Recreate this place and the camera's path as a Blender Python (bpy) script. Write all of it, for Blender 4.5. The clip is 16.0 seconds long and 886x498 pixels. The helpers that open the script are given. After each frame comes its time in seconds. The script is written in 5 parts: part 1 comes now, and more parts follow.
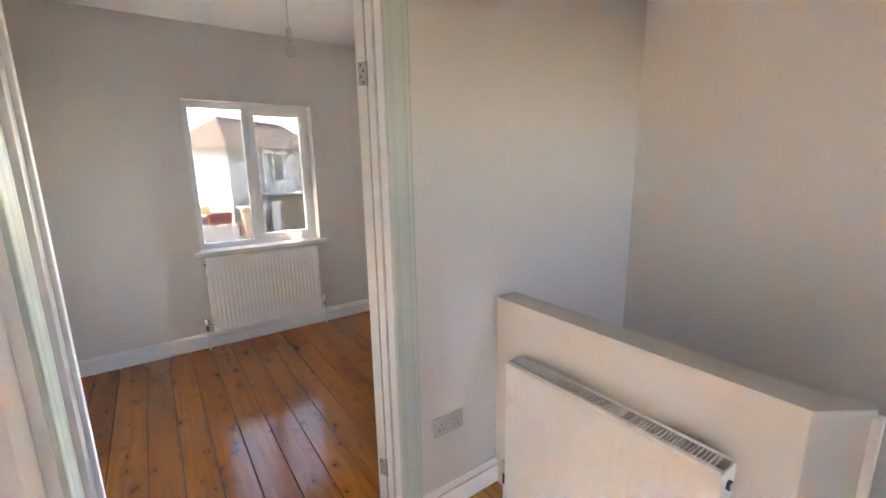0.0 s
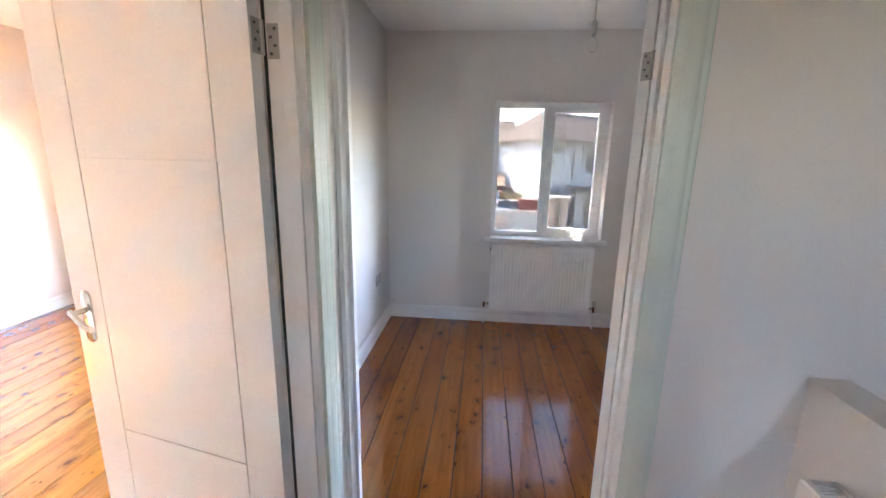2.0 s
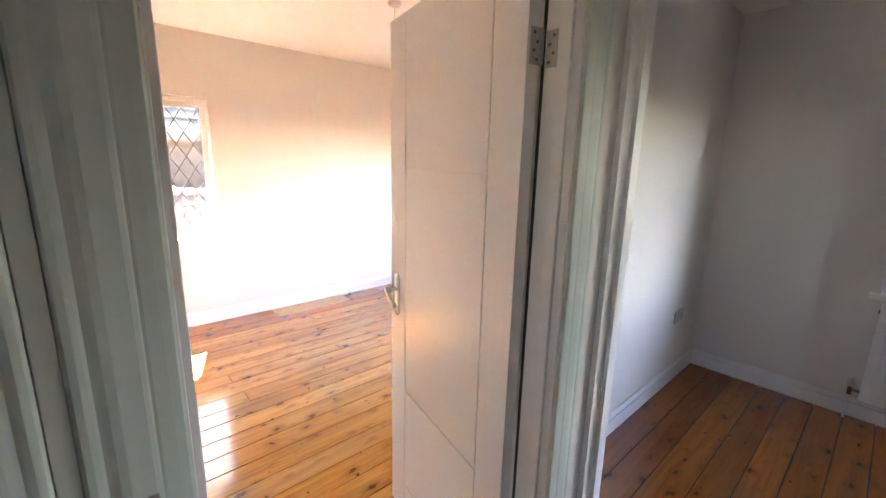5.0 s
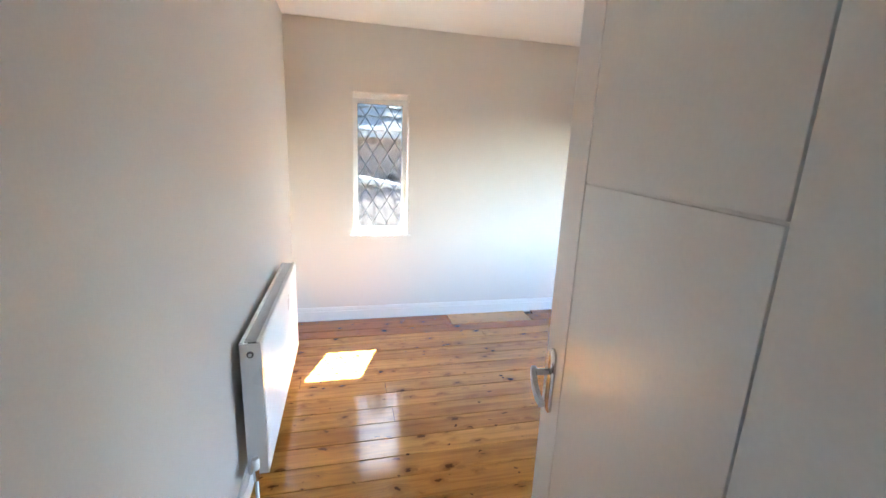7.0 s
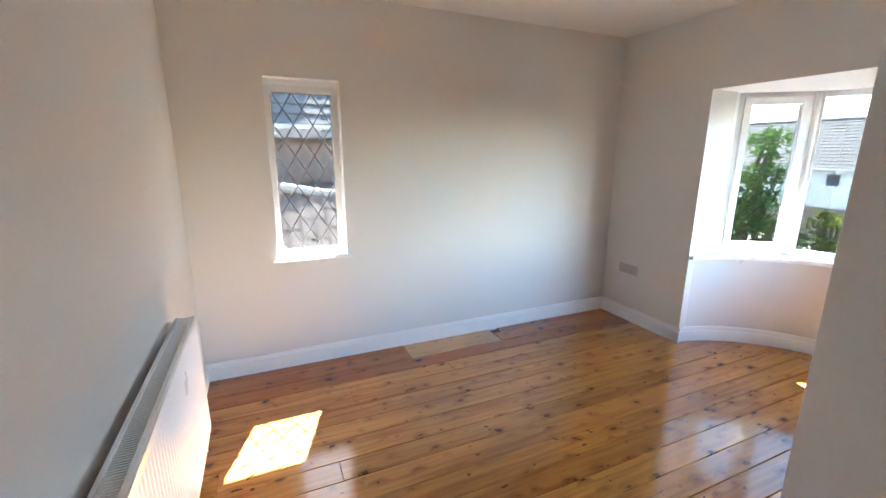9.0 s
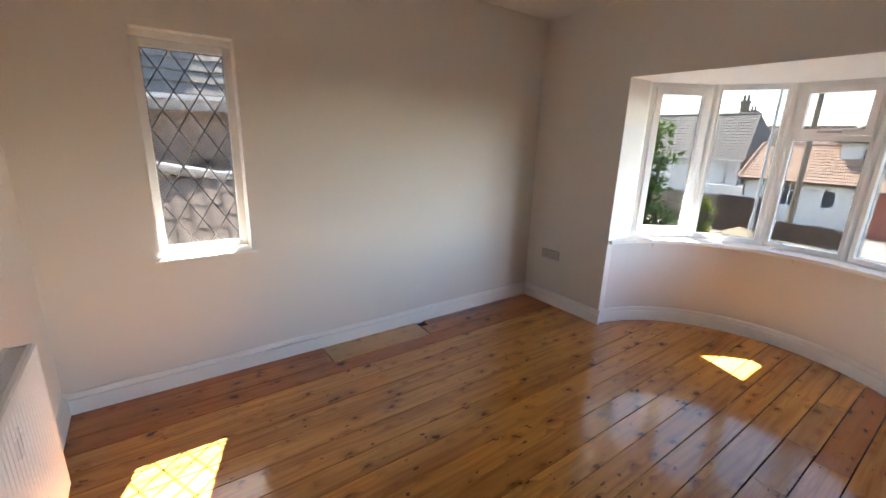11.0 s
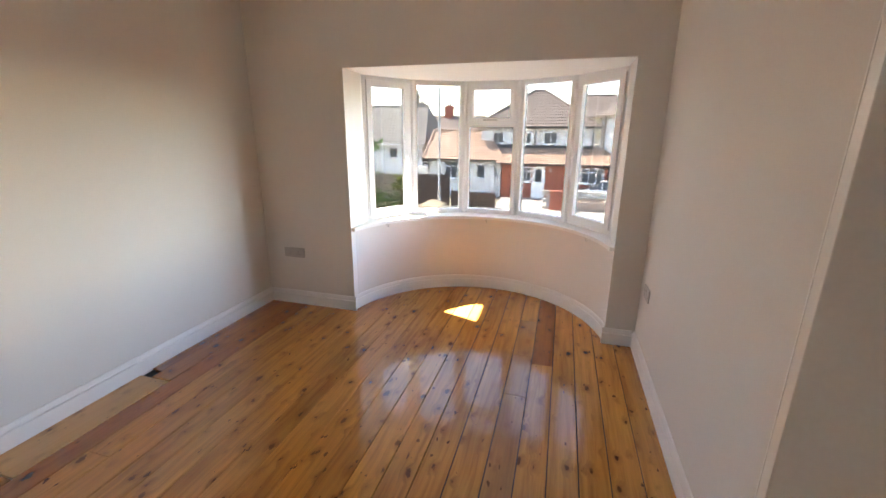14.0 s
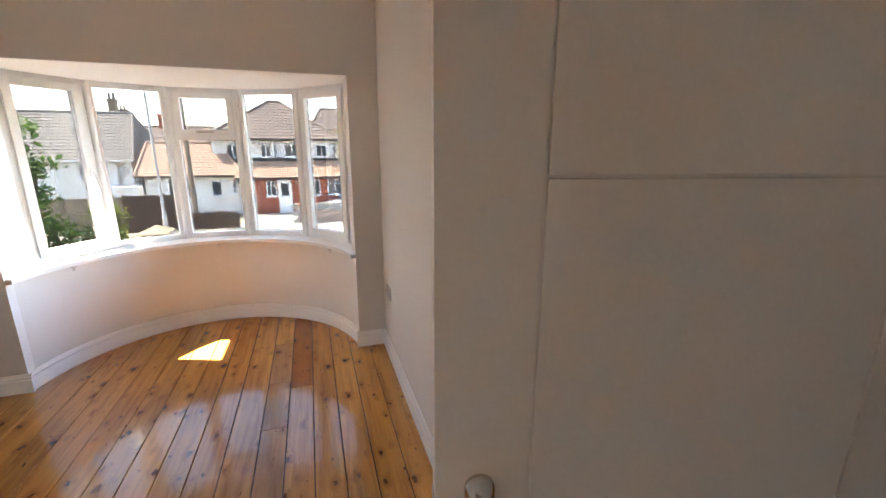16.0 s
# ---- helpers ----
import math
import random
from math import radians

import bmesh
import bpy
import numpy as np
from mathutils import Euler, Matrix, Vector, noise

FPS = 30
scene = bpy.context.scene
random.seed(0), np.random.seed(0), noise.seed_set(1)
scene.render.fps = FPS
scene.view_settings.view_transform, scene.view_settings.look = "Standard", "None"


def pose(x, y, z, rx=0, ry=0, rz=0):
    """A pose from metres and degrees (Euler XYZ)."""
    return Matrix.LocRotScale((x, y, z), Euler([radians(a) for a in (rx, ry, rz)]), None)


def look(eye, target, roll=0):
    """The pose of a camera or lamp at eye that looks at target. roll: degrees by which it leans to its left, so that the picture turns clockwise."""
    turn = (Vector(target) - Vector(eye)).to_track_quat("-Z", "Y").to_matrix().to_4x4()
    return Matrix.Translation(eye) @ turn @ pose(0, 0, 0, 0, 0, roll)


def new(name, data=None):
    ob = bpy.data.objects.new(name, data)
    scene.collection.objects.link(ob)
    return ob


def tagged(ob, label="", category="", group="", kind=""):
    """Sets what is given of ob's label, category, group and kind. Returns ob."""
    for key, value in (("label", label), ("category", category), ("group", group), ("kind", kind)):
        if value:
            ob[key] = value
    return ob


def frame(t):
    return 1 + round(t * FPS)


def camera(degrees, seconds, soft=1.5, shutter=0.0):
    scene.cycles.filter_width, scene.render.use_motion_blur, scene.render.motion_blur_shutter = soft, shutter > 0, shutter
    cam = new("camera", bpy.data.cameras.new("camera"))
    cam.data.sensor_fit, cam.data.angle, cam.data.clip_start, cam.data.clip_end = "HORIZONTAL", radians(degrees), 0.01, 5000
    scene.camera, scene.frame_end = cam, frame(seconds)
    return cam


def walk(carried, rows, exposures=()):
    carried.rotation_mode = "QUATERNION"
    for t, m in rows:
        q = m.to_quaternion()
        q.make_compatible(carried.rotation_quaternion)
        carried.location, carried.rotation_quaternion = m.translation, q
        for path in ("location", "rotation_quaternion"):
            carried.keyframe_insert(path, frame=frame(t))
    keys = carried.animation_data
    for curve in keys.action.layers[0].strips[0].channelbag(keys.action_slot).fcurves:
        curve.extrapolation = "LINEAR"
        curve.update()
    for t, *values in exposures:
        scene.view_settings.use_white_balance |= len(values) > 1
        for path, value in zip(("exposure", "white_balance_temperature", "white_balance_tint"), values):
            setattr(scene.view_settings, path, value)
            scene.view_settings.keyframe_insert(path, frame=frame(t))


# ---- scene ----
cam = camera(94.1, 16.0)
EXPOSURES = [(0, 8.65, 8500, 22), (0.5, 8.65, 8400, 22), (1.0, 8.5, 7600, 20), (2.0, 8.4, 7300, 20), (3.0, 8.5, 7500, 21), (4, 8.25, 8000, 22), (5, 7.55, 8000, 21), (7.5, 6.75, 5900, 3), (8.2, 6.65, 5900, 3), (10.5, 5.55, 7200, 13), (11.5, 5.55, 7300, 13), (12.5, 5.7, 7500, 14), (14.5, 5.95, 7600, 14), (15.5, 6.0, 7600, 14), (16, 5.95, 7600, 14)]
PATH = [
    (0, (1.145, 0.772, 1.453), (2.271, 2.374, 1.05), -1.0),
    (0.5, (1.27, 0.885, 1.489), (1.914, 2.733, 1.077), 0.4),
    (1, (1.334, 0.918, 1.506), (1.573, 2.858, 1.082), 1.1),
    (1.5, (1.393, 0.916, 1.5), (1.346, 2.87, 1.076), 1.3),
    (2, (1.339, 0.842, 1.498), (1.158, 2.785, 1.06), 1.1),
    (2.5, (1.274, 0.707, 1.485), (1.002, 2.635, 1.028), 1.2),
    (3, (1.262, 0.623, 1.473), (0.873, 2.531, 1.018), 1.2),
    (3.5, (1.274, 0.691, 1.487), (0.716, 2.556, 1.027), 1.0),
    (4, (1.336, 0.837, 1.521), (0.506, 2.604, 1.085), 1.0),
    (4.3, (1.394, 0.878, 1.512), (0.373, 2.547, 1.095), 1.6),
    (4.5, (1.436, 0.96, 1.51), (0.224, 2.495, 1.091), 1.5),
    (5, (1.4, 1.023, 1.51), (-0.045, 2.34, 1.091), 1.3),
    (7.3, (0.876, 1.469, 1.527), (-1.024, 1.897, 1.073), 2.3),
    (7.5, (0.819, 1.46, 1.514), (-1.077, 1.925, 1.078), 1.6),
    (8, (0.623, 1.448, 1.517), (-1.238, 2.037, 1.08), 0.6),
    (10.3, (0.071, 1.482, 1.527), (-1.595, 2.466, 1.02), 1.7),
    (10.5, (0.07, 1.484, 1.528), (-1.571, 2.5, 1.004), 2.2),
    (11, (0.007, 1.502, 1.505), (-1.552, 2.64, 0.98), 1.9),
    (11.5, (-0.114, 1.507, 1.517), (-1.521, 2.823, 0.978), 1.7),
    (12, (-0.186, 1.514, 1.519), (-1.398, 3.009, 0.972), 1.2),
    (12.5, (-0.19, 1.509, 1.516), (-1.187, 3.153, 0.964), 0.7),
    (13, (-0.183, 1.502, 1.51), (-0.987, 3.248, 0.956), 0.5),
    (13.5, (-0.178, 1.49, 1.506), (-0.829, 3.298, 0.955), 0.5),
    (14, (-0.182, 1.487, 1.502), (-0.707, 3.337, 0.963), 0.4),
    (14.5, (-0.181, 1.474, 1.516), (-0.543, 3.366, 0.989), 0.3),
    (15, (-0.180, 1.475, 1.514), (-0.295, 3.405, 1.006), 0.5),
    (15.5, (-0.133, 1.504, 1.507), (0.077, 3.433, 1.016), 0.4),
    (16, (-0.060, 1.502, 1.512), (0.529, 3.356, 1.029), 0.1),
]
walk(cam, [(t, look(eye, target, roll)) for t, eye, target, roll in PATH], exposures=EXPOSURES)

# ---- daylight ----
SUN_EL, SUN_AZ = radians(50.5), math.atan2(0.327, -0.945)
world = bpy.data.worlds.new("sky")
scene.world = world
world.use_nodes = True
wn = world.node_tree
sky = wn.nodes.new("ShaderNodeTexSky")
sky.sky_type, sky.sun_disc = "NISHITA", False
sky.sun_elevation, sky.sun_rotation = SUN_EL, math.pi / 2 - SUN_AZ
wn.links.new(sky.outputs[0], wn.nodes["Background"].inputs[0])
wn.nodes["Background"].inputs[1].default_value = 0.11
sun_data = bpy.data.lights.new("sun", "SUN")
sun_data.energy, sun_data.angle, sun_data.color = 2.2, radians(0.5), (1.0, 0.97, 0.92)
sun = new("sun", sun_data)
sun_dir = Vector((math.cos(SUN_AZ) * math.cos(SUN_EL), math.sin(SUN_AZ) * math.cos(SUN_EL), math.sin(SUN_EL)))
sun.matrix_world = look(sun_dir * 60, (0, 0, 0))


# ---- materials ----
def nodes_of(name):
    m = bpy.data.materials.new(name)
    m.use_nodes = True
    nt = m.node_tree
    return m, nt, nt.nodes["Principled BSDF"]


def mixer(nt, kind="MIX"):
    n = nt.nodes.new("ShaderNodeMix")
    n.data_type, n.blend_type = "RGBA", kind
    return n


def coords(nt, scale=(1, 1, 1)):
    tc = nt.nodes.new("ShaderNodeTexCoord")
    mp = nt.nodes.new("ShaderNodeMapping")
    mp.inputs["Scale"].default_value = scale
    nt.links.new(tc.outputs["Object"], mp.inputs["Vector"])
    return mp


def tex_noise(nt, vec, scale, detail=4, rough=0.55):
    n = nt.nodes.new("ShaderNodeTexNoise")
    n.inputs["Scale"].default_value, n.inputs["Detail"].default_value, n.inputs["Roughness"].default_value = scale, detail, rough
    nt.links.new(vec, n.inputs["Vector"])
    return n


def ramp(nt, fac, stops):
    r = nt.nodes.new("ShaderNodeValToRGB")
    el = r.color_ramp.elements
    while len(el) < len(stops):
        el.new(0.5)
    for e, (p, c) in zip(el, stops):
        e.position, e.color = p, (*c, 1) if len(c) == 3 else c
    nt.links.new(fac, r.inputs[0])
    return r


def surface(name, a, b=None, rough=0.6, big=1.5, fine=60.0, bump=0.1, spread=0.12, metal=0.0, stretch=(1, 1, 1), random_tone=0.0, coat=0.0):
    """A painted, mineral or metal surface: two scales of tone, a fine relief and an uneven gloss."""
    m, nt, p = nodes_of(name)
    b = b or tuple(c * (1 - spread) for c in a)
    v = coords(nt, stretch).outputs[0]
    n1, n2 = tex_noise(nt, v, big, 5), tex_noise(nt, v, fine, 3)
    r = ramp(nt, n1.outputs["Fac"], [(0.3, b), (0.7, a)])
    mx = mixer(nt, "MULTIPLY")
    mx.inputs["Factor"].default_value = 1.0
    r2 = ramp(nt, n2.outputs["Fac"], [(0.3, (1 - spread,) * 3), (0.7, (1, 1, 1))])
    nt.links.new(r.outputs[0], mx.inputs["A"])
    nt.links.new(r2.outputs[0], mx.inputs["B"])
    out = mx.outputs["Result"]
    if random_tone:
        oi = nt.nodes.new("ShaderNodeObjectInfo")
        r3 = ramp(nt, oi.outputs["Random"], [(0.0, (1 - random_tone,) * 3), (1.0, (1, 1, 1))])
        my = mixer(nt, "MULTIPLY")
        my.inputs["Factor"].default_value = 1.0
        nt.links.new(out, my.inputs["A"])
        nt.links.new(r3.outputs[0], my.inputs["B"])
        out = my.outputs["Result"]
    nt.links.new(out, p.inputs["Base Color"])
    rr = ramp(nt, n1.outputs["Fac"], [(0.2, (rough * 0.85,) * 3), (0.8, (min(1, rough * 1.15),) * 3)])
    nt.links.new(rr.outputs[0], p.inputs["Roughness"])
    p.inputs["Metallic"].default_value = metal
    p.inputs["Coat Weight"].default_value = coat
    p.inputs["Coat Roughness"].default_value = 0.15
    if bump:
        bp = nt.nodes.new("ShaderNodeBump")
        bp.inputs["Strength"].default_value, bp.inputs["Distance"].default_value = bump, 0.003
        nt.links.new(n2.outputs["Fac"], bp.inputs["Height"])
        nt.links.new(bp.outputs[0], p.inputs["Normal"])
    return m


def pine(name, pale, deep, gloss):
    """Varnished old pine: long grain, a tone for each board, dark knots and dull wear."""
    m, nt, p = nodes_of(name)
    tc = nt.nodes.new("ShaderNodeTexCoord")
    oi = nt.nodes.new("ShaderNodeObjectInfo")
    off = nt.nodes.new("ShaderNodeVectorMath")
    off.operation = "MULTIPLY_ADD"
    off.inputs[1].default_value = (0, 37.0, 91.0)
    cx = nt.nodes.new("ShaderNodeCombineXYZ")
    for i in range(3):
        nt.links.new(oi.outputs["Random"], cx.inputs[i])
    nt.links.new(cx.outputs[0], off.inputs[0])
    nt.links.new(tc.outputs["Object"], off.inputs[2])
    vec = off.outputs[0]

    def scaled(sx, sy):
        mp = nt.nodes.new("ShaderNodeMapping")
        mp.inputs["Scale"].default_value = (sx, sy, 1)
        nt.links.new(vec, mp.inputs["Vector"])
        return mp.outputs[0]
    warp = tex_noise(nt, scaled(5, 2.2), 1.0, 2)
    wv = nt.nodes.new("ShaderNodeVectorMath")
    wv.operation = "MULTIPLY_ADD"
    wv.inputs[1].default_value = (0.03, 0.06, 0)
    nt.links.new(warp.outputs["Color"], wv.inputs[0])
    nt.links.new(vec, wv.inputs[2])
    ragged = tex_noise(nt, scaled(38, 22), 1.0, 3)
    rv = nt.nodes.new("ShaderNodeVectorMath")
    rv.operation = "MULTIPLY_ADD"
    rv.inputs[1].default_value = (0.034, 0.075, 0)
    nt.links.new(ragged.outputs["Color"], rv.inputs[0])
    nt.links.new(wv.outputs[0], rv.inputs[2])
    kmap = nt.nodes.new("ShaderNodeMapping")
    kmap.inputs["Scale"].default_value = (8.5, 5.2, 1)
    nt.links.new(rv.outputs[0], kmap.inputs["Vector"])
    vor = nt.nodes.new("ShaderNodeTexVoronoi")
    vor.voronoi_dimensions = "2D"
    vor.inputs["Scale"].default_value = 1.0
    nt.links.new(kmap.outputs[0], vor.inputs["Vector"])
    sep = nt.nodes.new("ShaderNodeSeparateColor")
    nt.links.new(vor.outputs["Color"], sep.inputs[0])
    size = nt.nodes.new("ShaderNodeMath")
    size.operation = "MULTIPLY_ADD"
    size.inputs[1].default_value, size.inputs[2].default_value = 0.23, -0.10
    nt.links.new(sep.outputs["Red"], size.inputs[0])
    kd = nt.nodes.new("ShaderNodeMath")
    kd.operation = "SUBTRACT"
    nt.links.new(size.outputs[0], kd.inputs[0])
    nt.links.new(vor.outputs["Distance"], kd.inputs[1])
    knot = nt.nodes.new("ShaderNodeMapRange")
    knot.inputs["From Min"].default_value, knot.inputs["From Max"].default_value = -0.02, 0.03
    nt.links.new(kd.outputs[0], knot.inputs["Value"])
    halo = nt.nodes.new("ShaderNodeMapRange")
    halo.inputs["From Min"].default_value, halo.inputs["From Max"].default_value = -0.25, 0.05
    nt.links.new(kd.outputs[0], halo.inputs["Value"])
    # small pin knots
    pmap = nt.nodes.new("ShaderNodeMapping")
    pmap.inputs["Scale"].default_value = (17, 9, 1)
    pmap.inputs["Location"].default_value = (3.7, 1.3, 0)
    nt.links.new(rv.outputs[0], pmap.inputs["Vector"])
    pin = nt.nodes.new("ShaderNodeTexVoronoi")
    pin.voronoi_dimensions = "2D"
    pin.inputs["Scale"].default_value = 1.0
    nt.links.new(pmap.outputs[0], pin.inputs["Vector"])
    psep = nt.nodes.new("ShaderNodeSeparateColor")
    nt.links.new(pin.outputs["Color"], psep.inputs[0])
    psize = nt.nodes.new("ShaderNodeMath")
    psize.operation = "MULTIPLY_ADD"
    psize.inputs[1].default_value, psize.inputs[2].default_value = 0.46, -0.33
    nt.links.new(psep.outputs["Green"], psize.inputs[0])
    pd = nt.nodes.new("ShaderNodeMath")
    pd.operation = "SUBTRACT"
    nt.links.new(psize.outputs[0], pd.inputs[0])
    nt.links.new(pin.outputs["Distance"], pd.inputs[1])
    pk = nt.nodes.new("ShaderNodeMapRange")
    pk.inputs["From Min"].default_value, pk.inputs["From Max"].default_value = -0.014, 0.018
    nt.links.new(pd.outputs[0], pk.inputs["Value"])
    both = nt.nodes.new("ShaderNodeMath")
    both.operation = "MAXIMUM"
    nt.links.new(knot.outputs[0], both.inputs[0])
    nt.links.new(pk.outputs[0], both.inputs[1])
    # grain bends round the knots
    gv = nt.nodes.new("ShaderNodeVectorMath")
    gv.operation = "MULTIPLY_ADD"
    hx = nt.nodes.new("ShaderNodeCombineXYZ")
    nt.links.new(halo.outputs[0], hx.inputs[0])
    gv.inputs[1].default_value = (0.03, 0, 0)
    nt.links.new(hx.outputs[0], gv.inputs[0])
    nt.links.new(wv.outputs[0], gv.inputs[2])
    gm = nt.nodes.new("ShaderNodeMapping")
    gm.inputs["Scale"].default_value = (26, 1.1, 1)
    nt.links.new(gv.outputs[0], gm.inputs["Vector"])
    grain = tex_noise(nt, gm.outputs[0], 1.6, 6, 0.6)
    patch = tex_noise(nt, scaled(3.2, 0.9), 1.0, 4)
    base = ramp(nt, grain.outputs["Fac"], [(0.12, deep), (0.50, tuple(0.6 * a + 0.4 * b for a, b in zip(pale, deep))), (0.88, pale)])
    tone = ramp(nt, oi.outputs["Random"], [(0.0, (0.84, 0.74, 0.64)), (0.25, (0.98, 0.93, 0.88)), (0.5, (0.90, 0.80, 0.70)), (0.75, (1.04, 0.99, 0.94)), (1.0, (0.95, 0.85, 0.78))])
    m1 = mixer(nt, "MULTIPLY")
    m1.inputs["Factor"].default_value = 1.0
    nt.links.new(base.outputs[0], m1.inputs["A"])
    nt.links.new(tone.outputs[0], m1.inputs["B"])
    m2 = mixer(nt, "MULTIPLY")
    m2.inputs["Factor"].default_value = 0.8
    pr = ramp(nt, patch.outputs["Fac"], [(0.32, (0.62, 0.52, 0.45)), (0.5, (0.95, 0.92, 0.9)), (0.7, (1.1, 1.08, 1.04))])
    nt.links.new(m1.outputs["Result"], m2.inputs["A"])
    nt.links.new(pr.outputs[0], m2.inputs["B"])
    m3 = mixer(nt)
    hm = nt.nodes.new("ShaderNodeMath")
    hm.operation = "MULTIPLY"
    hm.inputs[1].default_value = 0.5
    nt.links.new(halo.outputs[0], hm.inputs[0])
    nt.links.new(hm.outputs[0], m3.inputs["Factor"])
    nt.links.new(m2.outputs["Result"], m3.inputs["A"])
    m3.inputs["B"].default_value = (0.16, 0.05, 0.012, 1)
    m4 = mixer(nt)
    km = nt.nodes.new("ShaderNodeMath")
    km.operation = "MULTIPLY"
    kr = nt.nodes.new("ShaderNodeMapRange")
    kr.inputs["To Min"].default_value, kr.inputs["To Max"].default_value = 0.65, 1.0
    nt.links.new(sep.outputs["Blue"], kr.inputs["Value"])
    nt.links.new(kr.outputs[0], km.inputs[1])
    nt.links.new(both.outputs[0], km.inputs[0])
    nt.links.new(km.outputs[0], m4.inputs["Factor"])
    nt.links.new(m3.outputs["Result"], m4.inputs["A"])
    m4.inputs["B"].default_value = (0.082, 0.025, 0.005, 1)
    nt.links.new(m4.outputs["Result"], p.inputs["Base Color"])
    wear = tex_noise(nt, scaled(6, 2), 1.3, 5)
    rr = ramp(nt, wear.outputs["Fac"], [(0.3, (gloss * 0.8,) * 3), (0.7, (gloss * 1.5,) * 3)])
    nt.links.new(rr.outputs[0], p.inputs["Roughness"])
    p.inputs["Specular IOR Level"].default_value = 0.08
    p.inputs["Coat Weight"].default_value = 1.0
    p.inputs["Coat IOR"].default_value = 1.58
    p.inputs["Coat Roughness"].default_value = gloss
    bp = nt.nodes.new("ShaderNodeBump")
    bp.inputs["Strength"].default_value, bp.inputs["Distance"].default_value = 0.25, 0.002
    nt.links.new(grain.outputs["Fac"], bp.inputs["Height"])
    bp2 = nt.nodes.new("ShaderNodeBump")
    bp2.inputs["Strength"].default_value, bp2.inputs["Distance"].default_value = 0.25, 0.010
    nt.links.new(patch.outputs["Fac"], bp2.inputs["Height"])
    nt.links.new(bp.outputs[0], bp2.inputs["Normal"])
    nt.links.new(bp2.outputs[0], p.inputs["Normal"])
    return m


def glass_mat(name, tint=(1, 1, 1), gloss=1.0):
    m = bpy.data.materials.new(name)
    m.use_nodes = True
    nt = m.node_tree
    nt.nodes.remove(nt.nodes["Principled BSDF"])
    tr, gl, mx = nt.nodes.new("ShaderNodeBsdfTransparent"), nt.nodes.new("ShaderNodeBsdfGlossy"), nt.nodes.new("ShaderNodeMixShader")
    tr.inputs[0].default_value = (*tint, 1)
    gl.inputs["Roughness"].default_value = 0.02
    lw, pw, ad = nt.nodes.new("ShaderNodeLayerWeight"), nt.nodes.new("ShaderNodeMath"), nt.nodes.new("ShaderNodeMath")
    pw.operation, pw.inputs[1].default_value = "POWER", 5.0
    ad.operation, ad.inputs[1].default_value, ad.inputs[2].default_value = "MULTIPLY_ADD", 0.9 * gloss, 0.03 * gloss
    nt.links.new(lw.outputs["Facing"], pw.inputs[0])
    nt.links.new(pw.outputs[0], ad.inputs[0])
    nt.links.new(ad.outputs[0], mx.inputs[0])
    nt.links.new(tr.outputs[0], mx.inputs[1])
    nt.links.new(gl.outputs[0], mx.inputs[2])
    nt.links.new(mx.outputs[0], nt.nodes["Material Output"].inputs[0])
    return m


WALL = surface("wall_paint", (0.80, 0.768, 0.732), rough=0.75, big=0.9, fine=140, bump=0.12, spread=0.03)
CEIL = surface("ceiling_paint", (0.91, 0.90, 0.885), rough=0.85, big=0.8, fine=120, bump=0.15, spread=0.03)
# surround paint carries the landing's cool shade as a darker green-grey
ARCHW = surface("shaded_trim_eggshell", (0.64, 0.71, 0.65), rough=0.38, big=2.5, fine=90, bump=0.03, spread=0.03)
GLOSSW = surface("white_gloss_paint", (0.90, 0.89, 0.875), rough=0.42, big=2.5, fine=90, bump=0.0, spread=0.015)
CREAM = surface("cream_gloss_paint", (0.80, 0.72, 0.60), rough=0.22, big=2.0, fine=50, bump=0.15, spread=0.04)
DOORW = surface("door_paint", (0.88, 0.865, 0.84), rough=0.35, big=2.0, fine=110, bump=0.05, spread=0.03)
UPVC = surface("white_upvc", (0.86, 0.86, 0.86), rough=0.3, big=3, fine=80, bump=0.02, spread=0.02)
RADW = surface("radiator_enamel", (0.92, 0.91, 0.90), rough=0.3, big=3, fine=100, bump=0.03, spread=0.02)
GRILLE = surface("radiator_inside", (0.13, 0.13, 0.13), rough=0.6, spread=0.1)
CHROME = surface("polished_chrome", (0.72, 0.70, 0.67), rough=0.14, metal=1.0, bump=0.02)
STEEL = surface("satin_steel", (0.55, 0.54, 0.52), rough=0.3, metal=1.0, bump=0.05)
PLASTIC = surface("white_plastic", (0.64, 0.60, 0.56), rough=0.35, bump=0.02, spread=0.02)
PLATE = surface("grey_plastic", (0.52, 0.49, 0.465), rough=0.35, bump=0.02, spread=0.03)
DARK = surface("dark_gap", (0.03, 0.025, 0.02), rough=0.8)
LEAD = surface("lead_came", (0.16, 0.165, 0.17), rough=0.45, metal=0.6, bump=0.1)
# grey tint in the panes tones the outdoor brightness down to the rooms'
GLASS = glass_mat("window_glass", (0.30, 0.305, 0.305))
DIMGLASS = glass_mat("view_dimming_glass", (0.13, 0.134, 0.134))
BULB = glass_mat("bulb_glass", (0.97, 0.97, 0.97), 2.0)
PINE = pine("varnished_pine", (0.80, 0.42, 0.105), (0.26, 0.095, 0.018), 0.12)
WORNPINE = pine("worn_grey_pine", (0.62, 0.33, 0.11), (0.26, 0.14, 0.06), 0.17)
PINE_A = pine("varnished_dark_pine", (0.56, 0.20, 0.038), (0.24, 0.064, 0.010), 0.14)
PINE_B = pine("dark_edge_pine", (0.52, 0.21, 0.045), (0.25, 0.075, 0.014), 0.16)
PALEPINE = pine("pale_pine", (0.74, 0.50, 0.22), (0.60, 0.35, 0.13), 0.3)
BLACK = surface("black_rubber", (0.02, 0.02, 0.02), rough=0.5)


